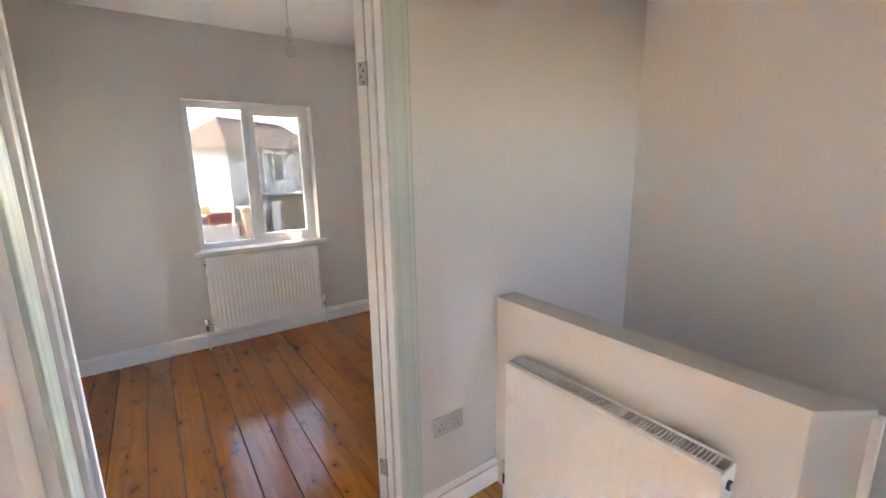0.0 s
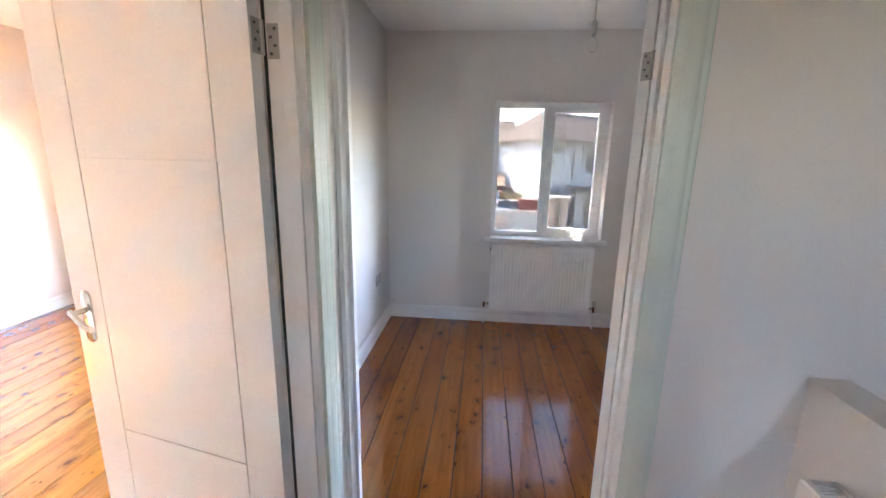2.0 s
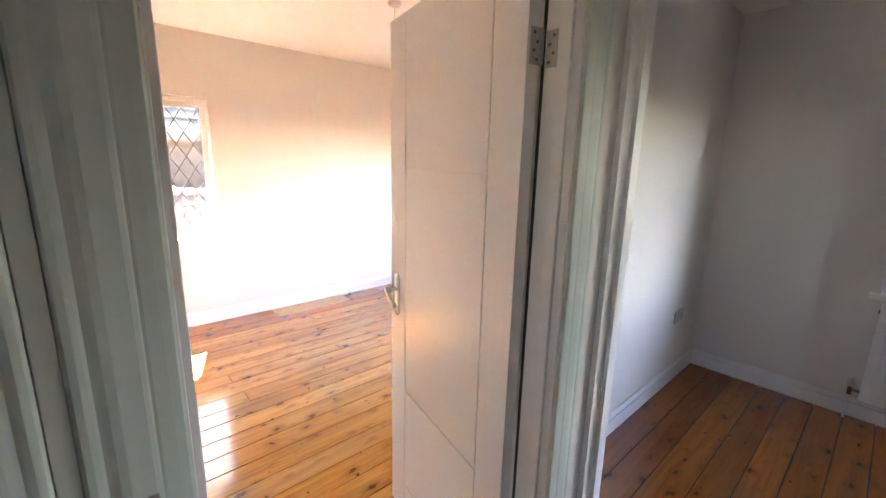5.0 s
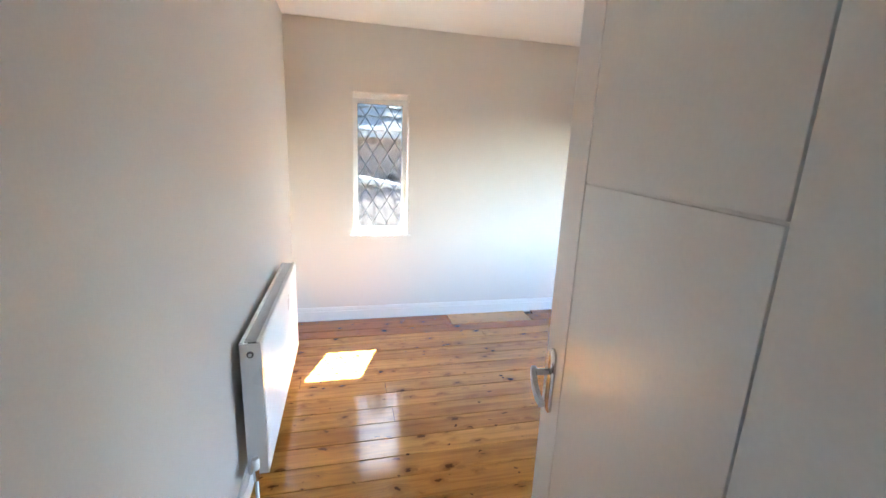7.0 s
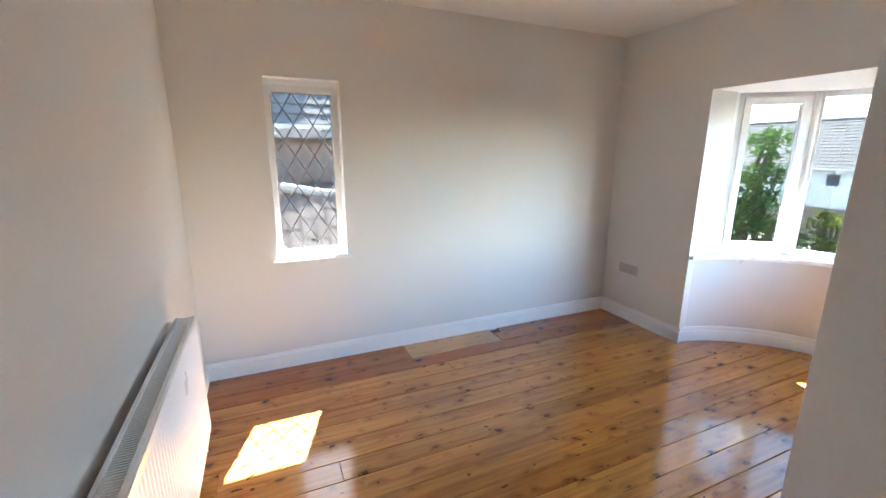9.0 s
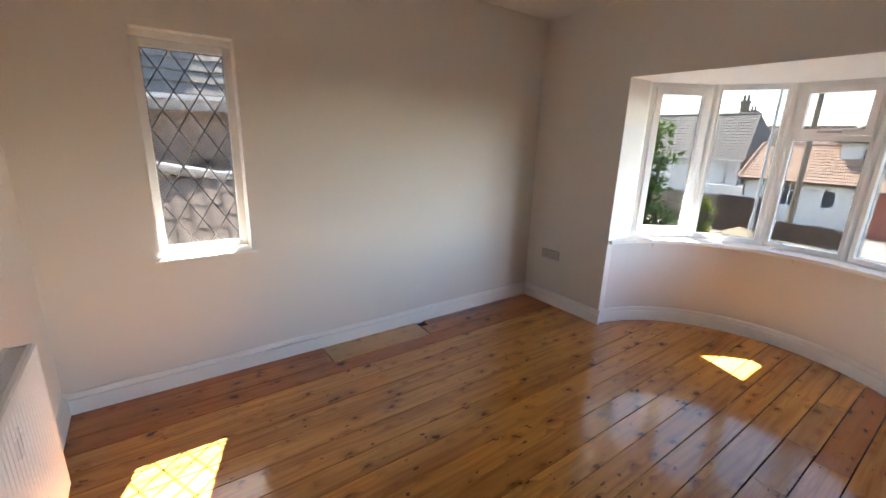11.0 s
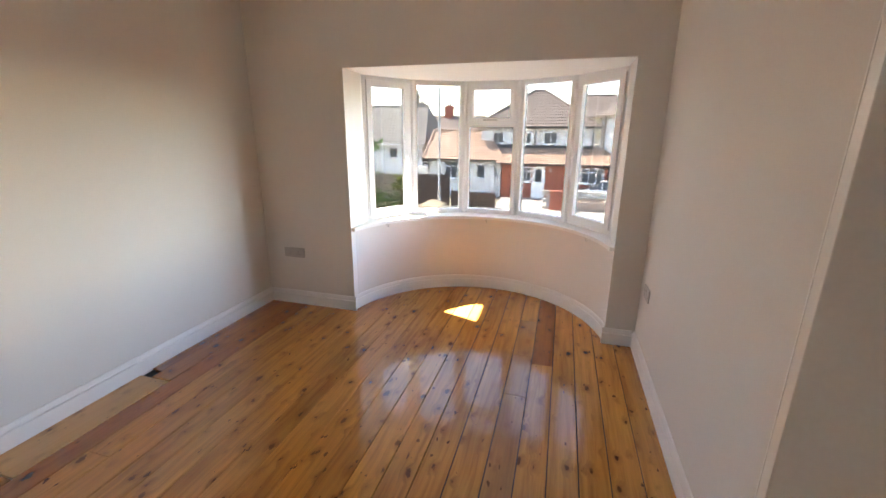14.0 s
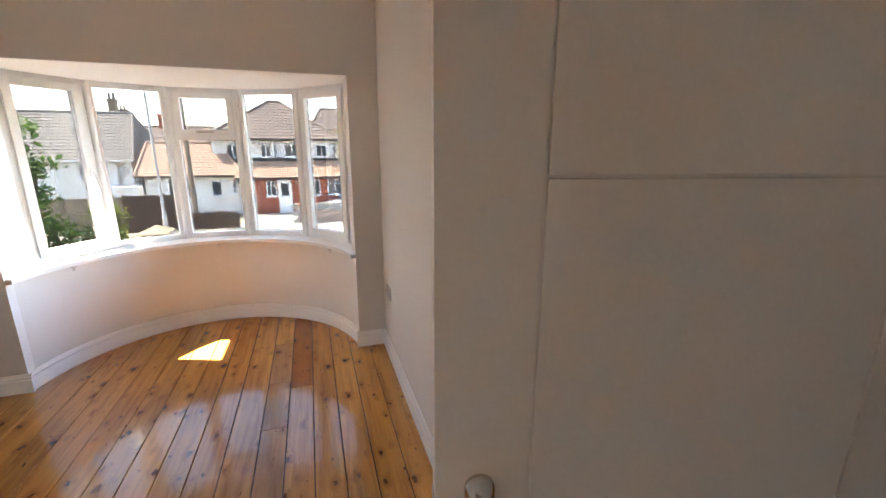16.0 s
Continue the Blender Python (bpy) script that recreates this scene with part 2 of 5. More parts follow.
# ---- building blocks ----
def part(name, bm, material, parent=None, label="", smooth=False):
    me = bpy.data.meshes.new(name)
    bmesh.ops.recalc_face_normals(bm, faces=bm.faces)
    bm.to_mesh(me)
    bm.free()
    me.materials.append(material)
    if smooth:
        me.shade_smooth()
        me.set_sharp_from_angle(angle=radians(35))
    ob = new(name, me)
    if parent:
        ob.parent = parent
    if label:
        tagged(ob, label)
    return ob


def thing(name, label, category, group="", at=None):
    e = new(name)
    e.empty_display_size = 0.1
    if at is not None:
        e.matrix_world = at
    return tagged(e, label, category, group)


def box(bm, x0, x1, y0, y1, z0, z1, r=0.0):
    vs = [bm.verts.new((x, y, z)) for x in (x0, x1) for y in (y0, y1) for z in (z0, z1)]
    fs = [bm.faces.new([vs[i] for i in q]) for q in ((0, 1, 3, 2), (4, 6, 7, 5), (0, 4, 5, 1), (2, 3, 7, 6), (0, 2, 6, 4), (1, 5, 7, 3))]
    if r:
        bmesh.ops.bevel(bm, geom=list({e for f in fs for e in f.edges}), offset=r, segments=2, profile=0.6, affect="EDGES")
    return bm


def boxes(*rows, r=0.0):
    bm = bmesh.new()
    for q in rows:
        box(bm, *q, r=r)
    return bm


def sweep(bm, profile, frames, closed=False):
    """Rings of a profile (a, b) at frames (origin, a axis, b axis), joined; ends capped."""
    rings = [[bm.verts.new(Vector(o) + Vector(u) * a + Vector(v) * b) for a, b in profile] for o, u, v in frames]
    n = len(profile)
    pairs = list(zip(rings, rings[1:])) + ([(rings[-1], rings[0])] if closed else [])
    for p, q in pairs:
        for i in range(n):
            bm.faces.new((p[i], p[(i + 1) % n], q[(i + 1) % n], q[i]))
    if not closed:
        bm.faces.new(rings[0])
        bm.faces.new(rings[-1][::-1])
    return bm


def bar(bm, profile, p0, p1, u, v):
    return sweep(bm, profile, [(p0, u, v), (p1, u, v)])


def tube(bm, pts, r, n=12):
    pts = [Vector(p) for p in pts]
    frames = []
    for i, p in enumerate(pts):
        d = (pts[min(i + 1, len(pts) - 1)] - pts[max(i - 1, 0)]).normalized()
        u = d.orthogonal().normalized() if not frames else (frames[-1][1] - d * frames[-1][1].dot(d)).normalized()
        frames.append((p, u, d.cross(u)))
    return sweep(bm, [(r * math.cos(2 * math.pi * i / n), r * math.sin(2 * math.pi * i / n)) for i in range(n)], frames)


def lathe(bm, prof, n=20, m=None):
    """Turn (radius, height) points round z."""
    rings = [[bm.verts.new((m or Matrix()) @ Vector((r * math.cos(2 * math.pi * i / n), r * math.sin(2 * math.pi * i / n), z))) for i in range(n)] for r, z in prof]
    for p, q in zip(rings, rings[1:]):
        for i in range(n):
            bm.faces.new((p[i], p[(i + 1) % n], q[(i + 1) % n], q[i]))
    bm.faces.new(rings[0][::-1])
    bm.faces.new(rings[-1])
    return bm


def setting(name, bm, material, label, category="", smooth=False):
    return tagged(part(name, bm, material, smooth=smooth), label, category or name.split("_")[0], kind="structure")


# ---- the rooms: plan in metres ----
F, FO = 4.505, 4.785            # front wall, inside and outside
L, LO = -2.685, -2.935          # side wall with the leaded window
S = 1.009                       # back wall of the bay room
PB, PA = 0.420, 0.495           # partition between the two rooms
DX0, DX1 = 0.828, 0.915         # wall with the bay room's door
WY0, WY1 = 2.02, 2.13           # wall with the small room's door
H = 2.50
EX = 3.29                       # stairwell wall
BAYC, BAYR = (-0.811, 4.336), 1.055
BX0, BX1, BTOP, BSILL = -1.837, 0.215, 1.975, 0.735
MV = [(-1.865, 4.86), (-1.57, 5.29), (-1.115, 5.51), (-0.605, 5.51), (-0.12, 5.29), (0.235, 4.86)]
WA = (1.417, 2.381, 0.80, 1.962)
LW = (1.527, 1.997, 0.797, 1.982)
DA = (0.930, 1.800)             # clear opening of the small room's door
DB = (1.092, 1.834)             # clear opening of the bay room's door
DC = (0.09, 0.888)
DTOP = 2.0

# front wall with the bay opening and the small window
setting("wall_north", boxes(
    (LO, BX0, F, FO, -2.9, H), (BX1, WA[0], F, FO, -2.9, H), (WA[1], EX + 0.25, F, FO, -2.9, H),
    (BX0, BX1, F, FO, BTOP, H), (WA[0], WA[1], F, FO, -2.9, WA[2] - 0.03), (WA[0], WA[1], F, FO, WA[3], H)), WALL, "off-white painted plaster wall with the window openings", "wall")
setting("wall_west", boxes(
    (LO, L, S - 0.1, LW[0], -2.9, H), (LO, L, LW[1], F, -2.9, H), (LO, L, LW[0], LW[1], -2.9, LW[2] - 0.02), (LO, L, LW[0], LW[1], LW[3], H)), WALL, "off-white painted plaster side wall with a narrow window", "wall")
setting("wall_south", boxes((L, DX0, S - 0.075, S, 0, H)), WALL, "off-white painted plaster wall behind the radiator", "wall")
setting("wall_partition", boxes((PB, PA, WY1, F, 0, H)), WALL, "off-white painted plaster partition between the rooms", "wall")
setting("wall_door_bay_room", boxes(
    (DX0, DX1, DB[1] + 0.03, WY0, 0, H), (DX0, DX1, DC[1] + 0.02, DB[0] - 0.03, 0, H), (DX0, DX1, DB[0] - 0.03, DB[1] + 0.03, DTOP + 0.03, H),
    (DX0, DX1, DC[0] - 0.03, DC[1] + 0.02, DTOP + 0.03, H), (DX0, DX1, -1.2, DC[0] - 0.03, 0, H)), WALL, "off-white painted landing wall with two doorways", "wall")
setting("wall_door_small_room", boxes(
    (PB, DA[0] - 0.03, WY0, WY1, 0, H), (DA[1] + 0.03, EX, WY0, WY1, -2.6, H), (DA[0] - 0.03, DA[1] + 0.03, WY0, WY1, DTOP + 0.03, H)), WALL, "off-white painted wall with the small room's doorway", "wall")
setting("wall_small_room_east", boxes((2.95, 3.05, WY1, F, 0, H)), WALL, "off-white painted wall of the small room", "wall")
# two rear openings out of view, added and sized to light the landing
SW = (2.58, 2.78, 1.50, 2.18)
BW = (-2.25, -1.05, 0.92, 2.08)
setting("wall_stairwell", boxes((EX, EX + 0.25, -1.2, F, -2.6, H)), WALL, "off-white painted stairwell wall", "wall")
setting("wall_landing_south", boxes(
    (LO, BW[0], -1.45, -1.2, -2.6, H), (BW[1], SW[0], -1.45, -1.2, -2.6, H), (SW[1], EX + 0.25, -1.45, -1.2, -2.6, H), (SW[0], SW[1], -1.45, -1.2, -2.6, SW[2]), (SW[0], SW[1], -1.45, -1.2, SW[3], H), (BW[0], BW[1], -1.45, -1.2, -2.6, BW[2]), (BW[0], BW[1], -1.45, -1.2, BW[3], H)), WALL, "off-white painted rear wall with two added unseen windows", "wall")
setting("wall_back_room", boxes((LO, L, -1.2, S - 0.1, -2.9, H)), WALL, "off-white painted wall of the back room", "wall")
setting("ceiling", boxes((LO, EX + 0.25, -1.45, FO, H, H + 0.12)), CEIL, "white painted plaster ceiling", "ceiling")

setting("floor_stairwell", boxes((2.30, EX + 0.1, -1.3, WY0, -2.7, -2.6)), WALL, "plain floor at the foot of the stairwell", "floor")
setting("wall_stair_side", boxes((2.30, 2.40, -1.2, WY0, -2.6, -0.16)), WALL, "off-white painted wall below the landing", "wall")

# bay: low curved wall, soffit, sill


def arc(r, n=28, a0=None, a1=None):
    a0 = math.pi - math.asin((F + 0.005 - BAYC[1]) / r) if a0 is None else a0
    a1 = math.asin((F + 0.005 - BAYC[1]) / r) if a1 is None else a1
    return [(BAYC[0] + r * math.cos(a0 + (a1 - a0) * i / n), BAYC[1] + r * math.sin(a0 + (a1 - a0) * i / n), a0 + (a1 - a0) * i / n) for i in range(n + 1)]


def arc_sweep(profile, r, n=28):
    bm = bmesh.new()
    sweep(bm, profile, [((x, y, 0), (math.cos(a), math.sin(a), 0), (0, 0, 1)) for x, y, a in arc(r, n)])
    return bm


setting("wall_bay", arc_sweep([(0, -2.9), (0.27, -2.9), (0.27, BSILL - 0.03), (0, BSILL - 0.03)], BAYR), WALL, "off-white painted curved wall under the bay window", "wall", smooth=True)
bm = bmesh.new()
sof = [(BX0, F + 0.002), *MV, (BX1, F + 0.002)]
out = [(x + (x + 0.83) * 0.09, y + (0.11 if y > F + 0.1 else 0)) for x, y in sof]
lo = [bm.verts.new((x, y, BTOP - 0.004)) for x, y in out]
hi = [bm.verts.new((x, y, BTOP + 0.1)) for x, y in out]
bm.faces.new(lo[::-1]), bm.faces.new(hi)
for i in range(len(lo)):
    j = (i + 1) % len(lo)
    bm.faces.new((lo[i], lo[j], hi[j], hi[i]))
setting("ceiling_bay", bm, CEIL, "white painted soffit over the bay window", "ceiling")

# floor decks under the boards, stairwell bottom
setting("floor_base", boxes((LO, DX1, S - 0.1, F + 0.02, -0.16, -0.022), (PA, 3.0, 2.0, F + 0.02, -0.16, -0.022), (DX0, 2.30, -1.2, WY0, -0.16, -0.022), (LO, DX0, -1.2, S - 0.1, -0.16, -0.022)), DARK, "dark floor deck under the boards", "floor")

bm = bmesh.new()
ring = [(x, y) for x, y, a in arc(BAYR + 0.05, 28)]
lo, hi = [bm.verts.new((x, y, -0.16)) for x, y in ring], [bm.verts.new((x, y, -0.022)) for x, y in ring]
bm.faces.new(lo[::-1]), bm.faces.new(hi)
for i in range(len(lo)):
    j = (i + 1) % len(lo)
    bm.faces.new((lo[i], lo[j], hi[j], hi[i]))
setting("floor_base_bay", bm, DARK, "dark floor deck under the boards in the bay", "floor")

# ---- doors, frames and skirting ----
ARCH = [(0, 0), (0.088, 0), (0.088, 0.013), (0.085, 0.0150), (0.079, 0.0157), (0.074, 0.0150), (0.071, 0.0142), (0.068, 0.0147), (0.062, 0.0160), (0.054, 0.0165), (0.034, 0.0152), (0.030, 0.0143), (0.028, 0.0136), (0.025, 0.0140), (0.012, 0.0136), (0.003, 0.0128), (0, 0.011)]
SKIRT = [(0, 0), (0.018, 0), (0.018, 0.084), (0.016, 0.087), (0.0085, 0.088), (0.0085, 0.092), (0.0155, 0.094), (0.015, 0.102), (0.010, 0.112), (0.007, 0.121), (0, 0.124)]


def architrave(name, p, along, outward, height, sides=(True, True), width=0.8, label="painted moulded door surround, darkened green-grey for the shade"):
    """Two uprights and a head round an opening that starts at p and runs along; it stands proud of the wall outward."""
    p, a, o = Vector(p), Vector(along), Vector(outward)
    e = thing(name, label, "door surround")
    tagged(e, kind="structure")
    for side, keep in zip((-1, 1), sides):
        if keep:
            q = p + a * (width if side > 0 else 0)
            bm = bmesh.new()
            bar(bm, ARCH, q, q + Vector((0, 0, height)), a * side, o)
            part("upright", bm, ARCHW, e)
    bm = bmesh.new()
    bar(bm, ARCH, p - a * 0.088 * sides[0] + Vector((0, 0, height)), p + a * (width + 0.088 * sides[1]) + Vector((0, 0, height)), Vector((0, 0, 1)), o)
    part("head", bm, ARCHW, e)
    return e


def lining(name, lo, hi, axis, d0, d1, stop, mat=None):
    """Door lining: two jambs and a head in a wall from d0 to d1 deep, with a stop bead."""
    mat = mat or GLOSSW
    e = tagged(thing(name, "white gloss painted timber door lining", "door frame"), kind="structure")

    def put(nm, a0, a1, b0, b1, z0, z1):
        q = (a0, a1, b0, b1, z0, z1) if axis == "x" else (b0, b1, a0, a1, z0, z1)
        part(nm, boxes(q, r=0.002), mat, e)
    put("jamb", lo - 0.03, lo, d0, d1, 0, DTOP)
    put("jamb", hi, hi + 0.03, d0, d1, 0, DTOP)
    put("head", lo - 0.03, hi + 0.03, d0, d1, DTOP, DTOP + 0.03)
    put("stop", lo, lo + 0.012, stop, stop + 0.03, 0, DTOP)
    put("stop", hi - 0.012, hi, stop, stop + 0.03, 0, DTOP)
    put("stop", lo, hi, stop, stop + 0.03, DTOP - 0.012, DTOP)
    return e


def door_leaf(name, label, at, w=0.762, h=1.981, t=0.035):
    """Leaf with its hinge edge on local x = 0; local y = 0 is the face on the hinge side."""
    e = thing(name, label, "door", at=at)
    gx, gz, k = (0.126, w - 0.132), (0.165, 0.60, 1.47), 0.0035
    # the field between the grooves is built of proud panels on a core, so that the grooves are real recesses
    part("core", boxes((0.001, w - 0.001, k + 0.0005, t - k - 0.0005, 0.001, h - 0.001)), DOORW, e)
    for y0, y1 in ((0, k + 0.001), (t - k - 0.001, t)):
        for x0, x1 in ((0, gx[0] - 0.002), (gx[1] + 0.002, w)):
            part("stile", boxes((x0, x1, y0, y1, 0, h), r=0.0012), DOORW, e)
        edges = [0, *gz, h]
        for z0, z1 in zip(edges, edges[1:]):
            part("panel", boxes((gx[0] + 0.002, gx[1] - 0.002, y0, y1, z0 + (0.002 if z0 else 0), z1 - (0.002 if z1 < h else 0)), r=0.0012), DOORW, e)
    # lever handles on long back plates
    for y, s in ((0, -1), (t, 1)):
        cx, cz = w - 0.062, 0.992
        bm = bmesh.new()
        prof = [(0.021 * math.cos(a) , (0.054 if math.sin(a) >= 0 else -0.074) + 0.021 * math.sin(a)) for a in [2 * math.pi * i / 24 for i in range(24)]]
        sweep(bm, prof, [((cx, y, cz), (1, 0, 0), (0, 0, 1)), ((cx, y + s * 0.005, cz), (1, 0, 0), (0, 0, 1)), ((cx, y + s * 0.008, cz), (0.8, 0, 0), (0, 0, 0.95))])
        plate = part("handle_plate", bm, CHROME, e, "polished chrome back plate", smooth=True)
        bm = bmesh.new()
        tube(bm, [(cx, y + s * 0.006, cz + 0.014), (cx, y + s * 0.045, cz + 0.014)], 0.0085)
        part("spindle", bm, CHROME, plate, smooth=True)
        bm = bmesh.new()
        prof = [(0.009, 0.005), (0.004, 0.008), (-0.004, 0.008), (-0.009, 0.005), (-0.009, -0.005), (-0.004, -0.008), (0.004, -0.008), (0.009, -0.005)]
        pts = [(cx + 0.007, y + s * 0.046, cz + 0.017), (cx - 0.014, y + s * 0.050, cz + 0.010), (cx - 0.036, y + s * 0.050, cz - 0.006), (cx - 0.056, y + s * 0.046, cz - 0.022), (cx - 0.066, y + s * 0.040, cz - 0.030)]
        sweep(bm, prof, [(q, (0, 0, 1), (0, s, 0)) for q in pts])
        part("lever", bm, CHROME, plate, "polished chrome lever", smooth=True)
    part("latch_plate", boxes((w, w + 0.0015, 0.006, t - 0.006, 0.89, 1.03)), STEEL, e)
    for z in (0.22, 1.75):
        hinge(e, z)
    return e


def hinge(parent, z):
    """Butt hinge round the leaf's pivot at local (0, 0): knuckle and two screwed leaves."""
    bm = bmesh.new()
    for i in range(5):
        tube(bm, [(-0.002, -0.004, z - 0.038 + i * 0.0155), (-0.002, -0.004, z - 0.038 + i * 0.0155 + 0.0145)], 0.0048)
    k = part("hinge", bm, STEEL, parent, "bright steel butt hinge", smooth=True)
    part("hinge_plate", boxes((-0.0015, 0.0, 0.0, 0.028, z - 0.038, z + 0.038)), STEEL, k)
    for zz in (-0.027, -0.009, 0.009, 0.027):
        bm = bmesh.new()
        c = Vector((-0.0014, 0.018 if zz in (-0.009, 0.027) else 0.009, z + zz))
        tube(bm, [c, c + Vector((-0.001, 0, 0))], 0.0038, 10)
        part("screw", bm, GRILLE, k)


def jamb_hinge(parent, x0, x1, y0, y1, z, screw_axis, s):
    """The hinge's other leaf, let into the jamb, with four screws."""
    pl = part("hinge_plate", boxes((x0, x1, y0, y1, z - 0.038, z + 0.038), r=0.0004), STEEL, parent, "bright steel hinge plate with screws")
    for zz in (-0.027, -0.009, 0.009, 0.027):
        bm = bmesh.new()
        if screw_axis == "y":
            c = Vector(((x0 + x1) / 2 + (0.005 if zz in (-0.009, 0.027) else -0.005), (y0 if s < 0 else y1), z + zz))
            tube(bm, [c, c + Vector((0, s * 0.0012, 0))], 0.0038, 10)
        else:
            c = Vector(((x0 if s < 0 else x1), (y0 + y1) / 2 + (0.005 if zz in (-0.009, 0.027) else -0.005), z + zz))
            tube(bm, [c, c + Vector((s * 0.0012, 0, 0))], 0.0038, 10)
        part("screw", bm, GRILLE, pl)


lb = lining("door_frame_1", DB[0], DB[1], "y", DX0 - 0.002, DX1 + 0.002, DX0 + 0.038)
la = lining("door_frame_2", DA[0], DA[1], "x", WY0 - 0.002, WY1 + 0.002, WY0 + 0.042)
lining("door_frame_3", DC[0], DC[1], "y", DX0 - 0.002, DX1 + 0.002, DX0 + 0.045, CREAM)
for z in (0.22, 1.75):
    jamb_hinge(lb, DX0 + 0.001, DX0 + 0.029, DB[1] - 0.0012, DB[1], z, "y", -1)
# black strip behind the hinge slit paints in the gap's shade
part("hinge_gap_shade", boxes((DX0 - 0.0105, DX0 - 0.0026, DB[1] + 0.0006, DB[1] + 0.0040, 0.002, DTOP - 0.002)), BLACK, lb, "black strip that stands in for the dark gap at the hinge edge")
architrave("trim_door_1", (DX1 + 0.001, DB[0] - 0.004, 0), (0, 1, 0), (1, 0, 0), DTOP + 0.004, width=DB[1] - DB[0] + 0.008)
architrave("trim_door_2", (DA[0] - 0.004, WY0 - 0.001, 0), (1, 0, 0), (0, -1, 0), DTOP + 0.004, sides=(False, True), width=DA[1] - DA[0] + 0.008)
architrave("trim_door_3", (DX1 + 0.001, DC[0] - 0.004, 0), (0, 1, 0), (1, 0, 0), DTOP + 0.004, width=DC[1] - DC[0] + 0.008)
architrave("trim_door_4", (DX0 - 0.001, DB[0] - 0.004, 0), (0, 1, 0), (-1, 0, 0), DTOP + 0.004, sides=(False, True), width=DB[1] - DB[0] + 0.018)

setting("trim_door_filler", boxes((DX1 + 0.001, DX1 + 0.013, DC[1] + 0.0935, DB[0] - 0.0935, 0, DTOP + 0.09)), ARCHW, "painted strip between two door surrounds, darkened green-grey for the shade", "trim")

# bay room's leaf stands open past a right angle; the small room's leaf is folded well back
door_leaf("door_1", "white painted door with grooved panels and chrome lever, open", pose(DX0 - 0.0135, DB[1] - 0.0045, 0.008, 0, 0, 180 - 12.2) , w=0.752)
door_leaf("door_2", "white painted grooved door folded back into the small room", pose(DA[1] - 0.004, WY1 + 0.006, 0.008, 0, 0, 38), w=0.80)


def skirting(name, p0, p1, inward, label="white gloss painted moulded skirting board"):
    bm = bmesh.new()
    bar(bm, SKIRT, (*p0, 0), (*p1, 0), (*inward, 0), (0, 0, 1))
    return setting(name, bm, GLOSSW, label, "skirting board")


skirting("baseboard", (L, S), (L, F), (1, 0))
skirting("baseboard", (L + 0.018, F), (BX0 + 0.018, F), (0, -1))
skirting("baseboard", (BX1 - 0.018, F), (PB - 0.018, F), (0, -1))
skirting("baseboard", (PB, WY0 - 0.018), (PB, F), (-1, 0))
skirting("baseboard", (L + 0.018, S), (DX0, S), (0, 1))
skirting("baseboard", (PA, WY1 + 0.018), (PA, F), (1, 0))
skirting("baseboard", (PA + 0.018, F), (2.932, F), (0, -1))
skirting("baseboard", (2.95, WY1), (2.95, F), (-1, 0))
skirting("baseboard", (PA, WY1), (DA[0] - 0.03, WY1), (0, 1))
skirting("baseboard", (DA[1] + 0.1, WY0), (2.30, WY0), (0, -1))
setting("baseboard_bay", arc_sweep([(-a, b) for a, b in SKIRT], BAYR), GLOSSW, "white gloss painted curved skirting board in the bay", "skirting board", smooth=True)


# ---- windows ----
def rails(e, name, o, u, w, z0, z1, fw, d0, d1, out, mat=None, r=0.004):
    """Four rails round a light: o start, u along, out outward, fw face width, d0 to d1 depth."""
    o, u, out = Vector(o), Vector(u), Vector(out)
    z = Vector((0, 0, 1))
    sq = lambda a, b: [(0, d0), (a, d0), (a, d1), (0, d1)]
    for p, q, ax in ((o + z * z0, o + z * z1, u), (o + u * w + z * z0, o + u * w + z * z1, -u)):
        bm = bmesh.new()
        bar(bm, sq(fw, 0), p, q, ax, out)
        bmesh.ops.bevel(bm, geom=list(bm.edges), offset=r, segments=2, profile=0.6, affect="EDGES")
        part(name, bm, mat or UPVC, e)
    for zz, ax in ((z0, z), (z1, -z)):
        bm = bmesh.new()
        bar(bm, sq(fw, 0), o + u * fw * 0.98 + z * zz, o + u * (w - fw * 0.98) + z * zz, ax, out)
        bmesh.ops.bevel(bm, geom=list(bm.edges), offset=r, segments=2, profile=0.6, affect="EDGES")
        part(name, bm, mat or UPVC, e)


def pane(e, o, u, w, z0, z1, d, out, mat=None):
    bm = bmesh.new()
    o, u, out = Vector(o), Vector(u), Vector(out)
    bar(bm, [(0, d), (w, d), (w, d + 0.004), (0, d + 0.004)], o + Vector((0, 0, z0)), o + Vector((0, 0, z1)), u, out)
    g = part("pane", bm, mat or GLASS, e)
    g.visible_shadow = False
    return g


def casement_handle(e, at):
    """White cockspur handle: oval base, neck and tapering grip that hangs from it."""
    bm = bmesh.new()
    box(bm, -0.011, 0.011, -0.010, 0, -0.028, 0.028, r=0.004)
    h = part("handle", bm, UPVC, e, "white lever window handle")
    bm = bmesh.new()
    sweep(bm, [(0.007, 0.005), (-0.007, 0.005), (-0.007, -0.005), (0.007, -0.005)], [((0, -0.012, 0), (1, 0, 0), (0, 1, 0)), ((0, -0.034, 0.004), (1, 0, 0), (0, 0.6, 0.8)), ((0.004, -0.040, -0.03), (1, 0, 0), (0, 1, 0)), ((0.02, -0.040, -0.115), (0.8, 0, 0), (0, 0.8, 0))])
    g = part("grip", bm, UPVC, h)
    h.matrix_basis = at
    return h


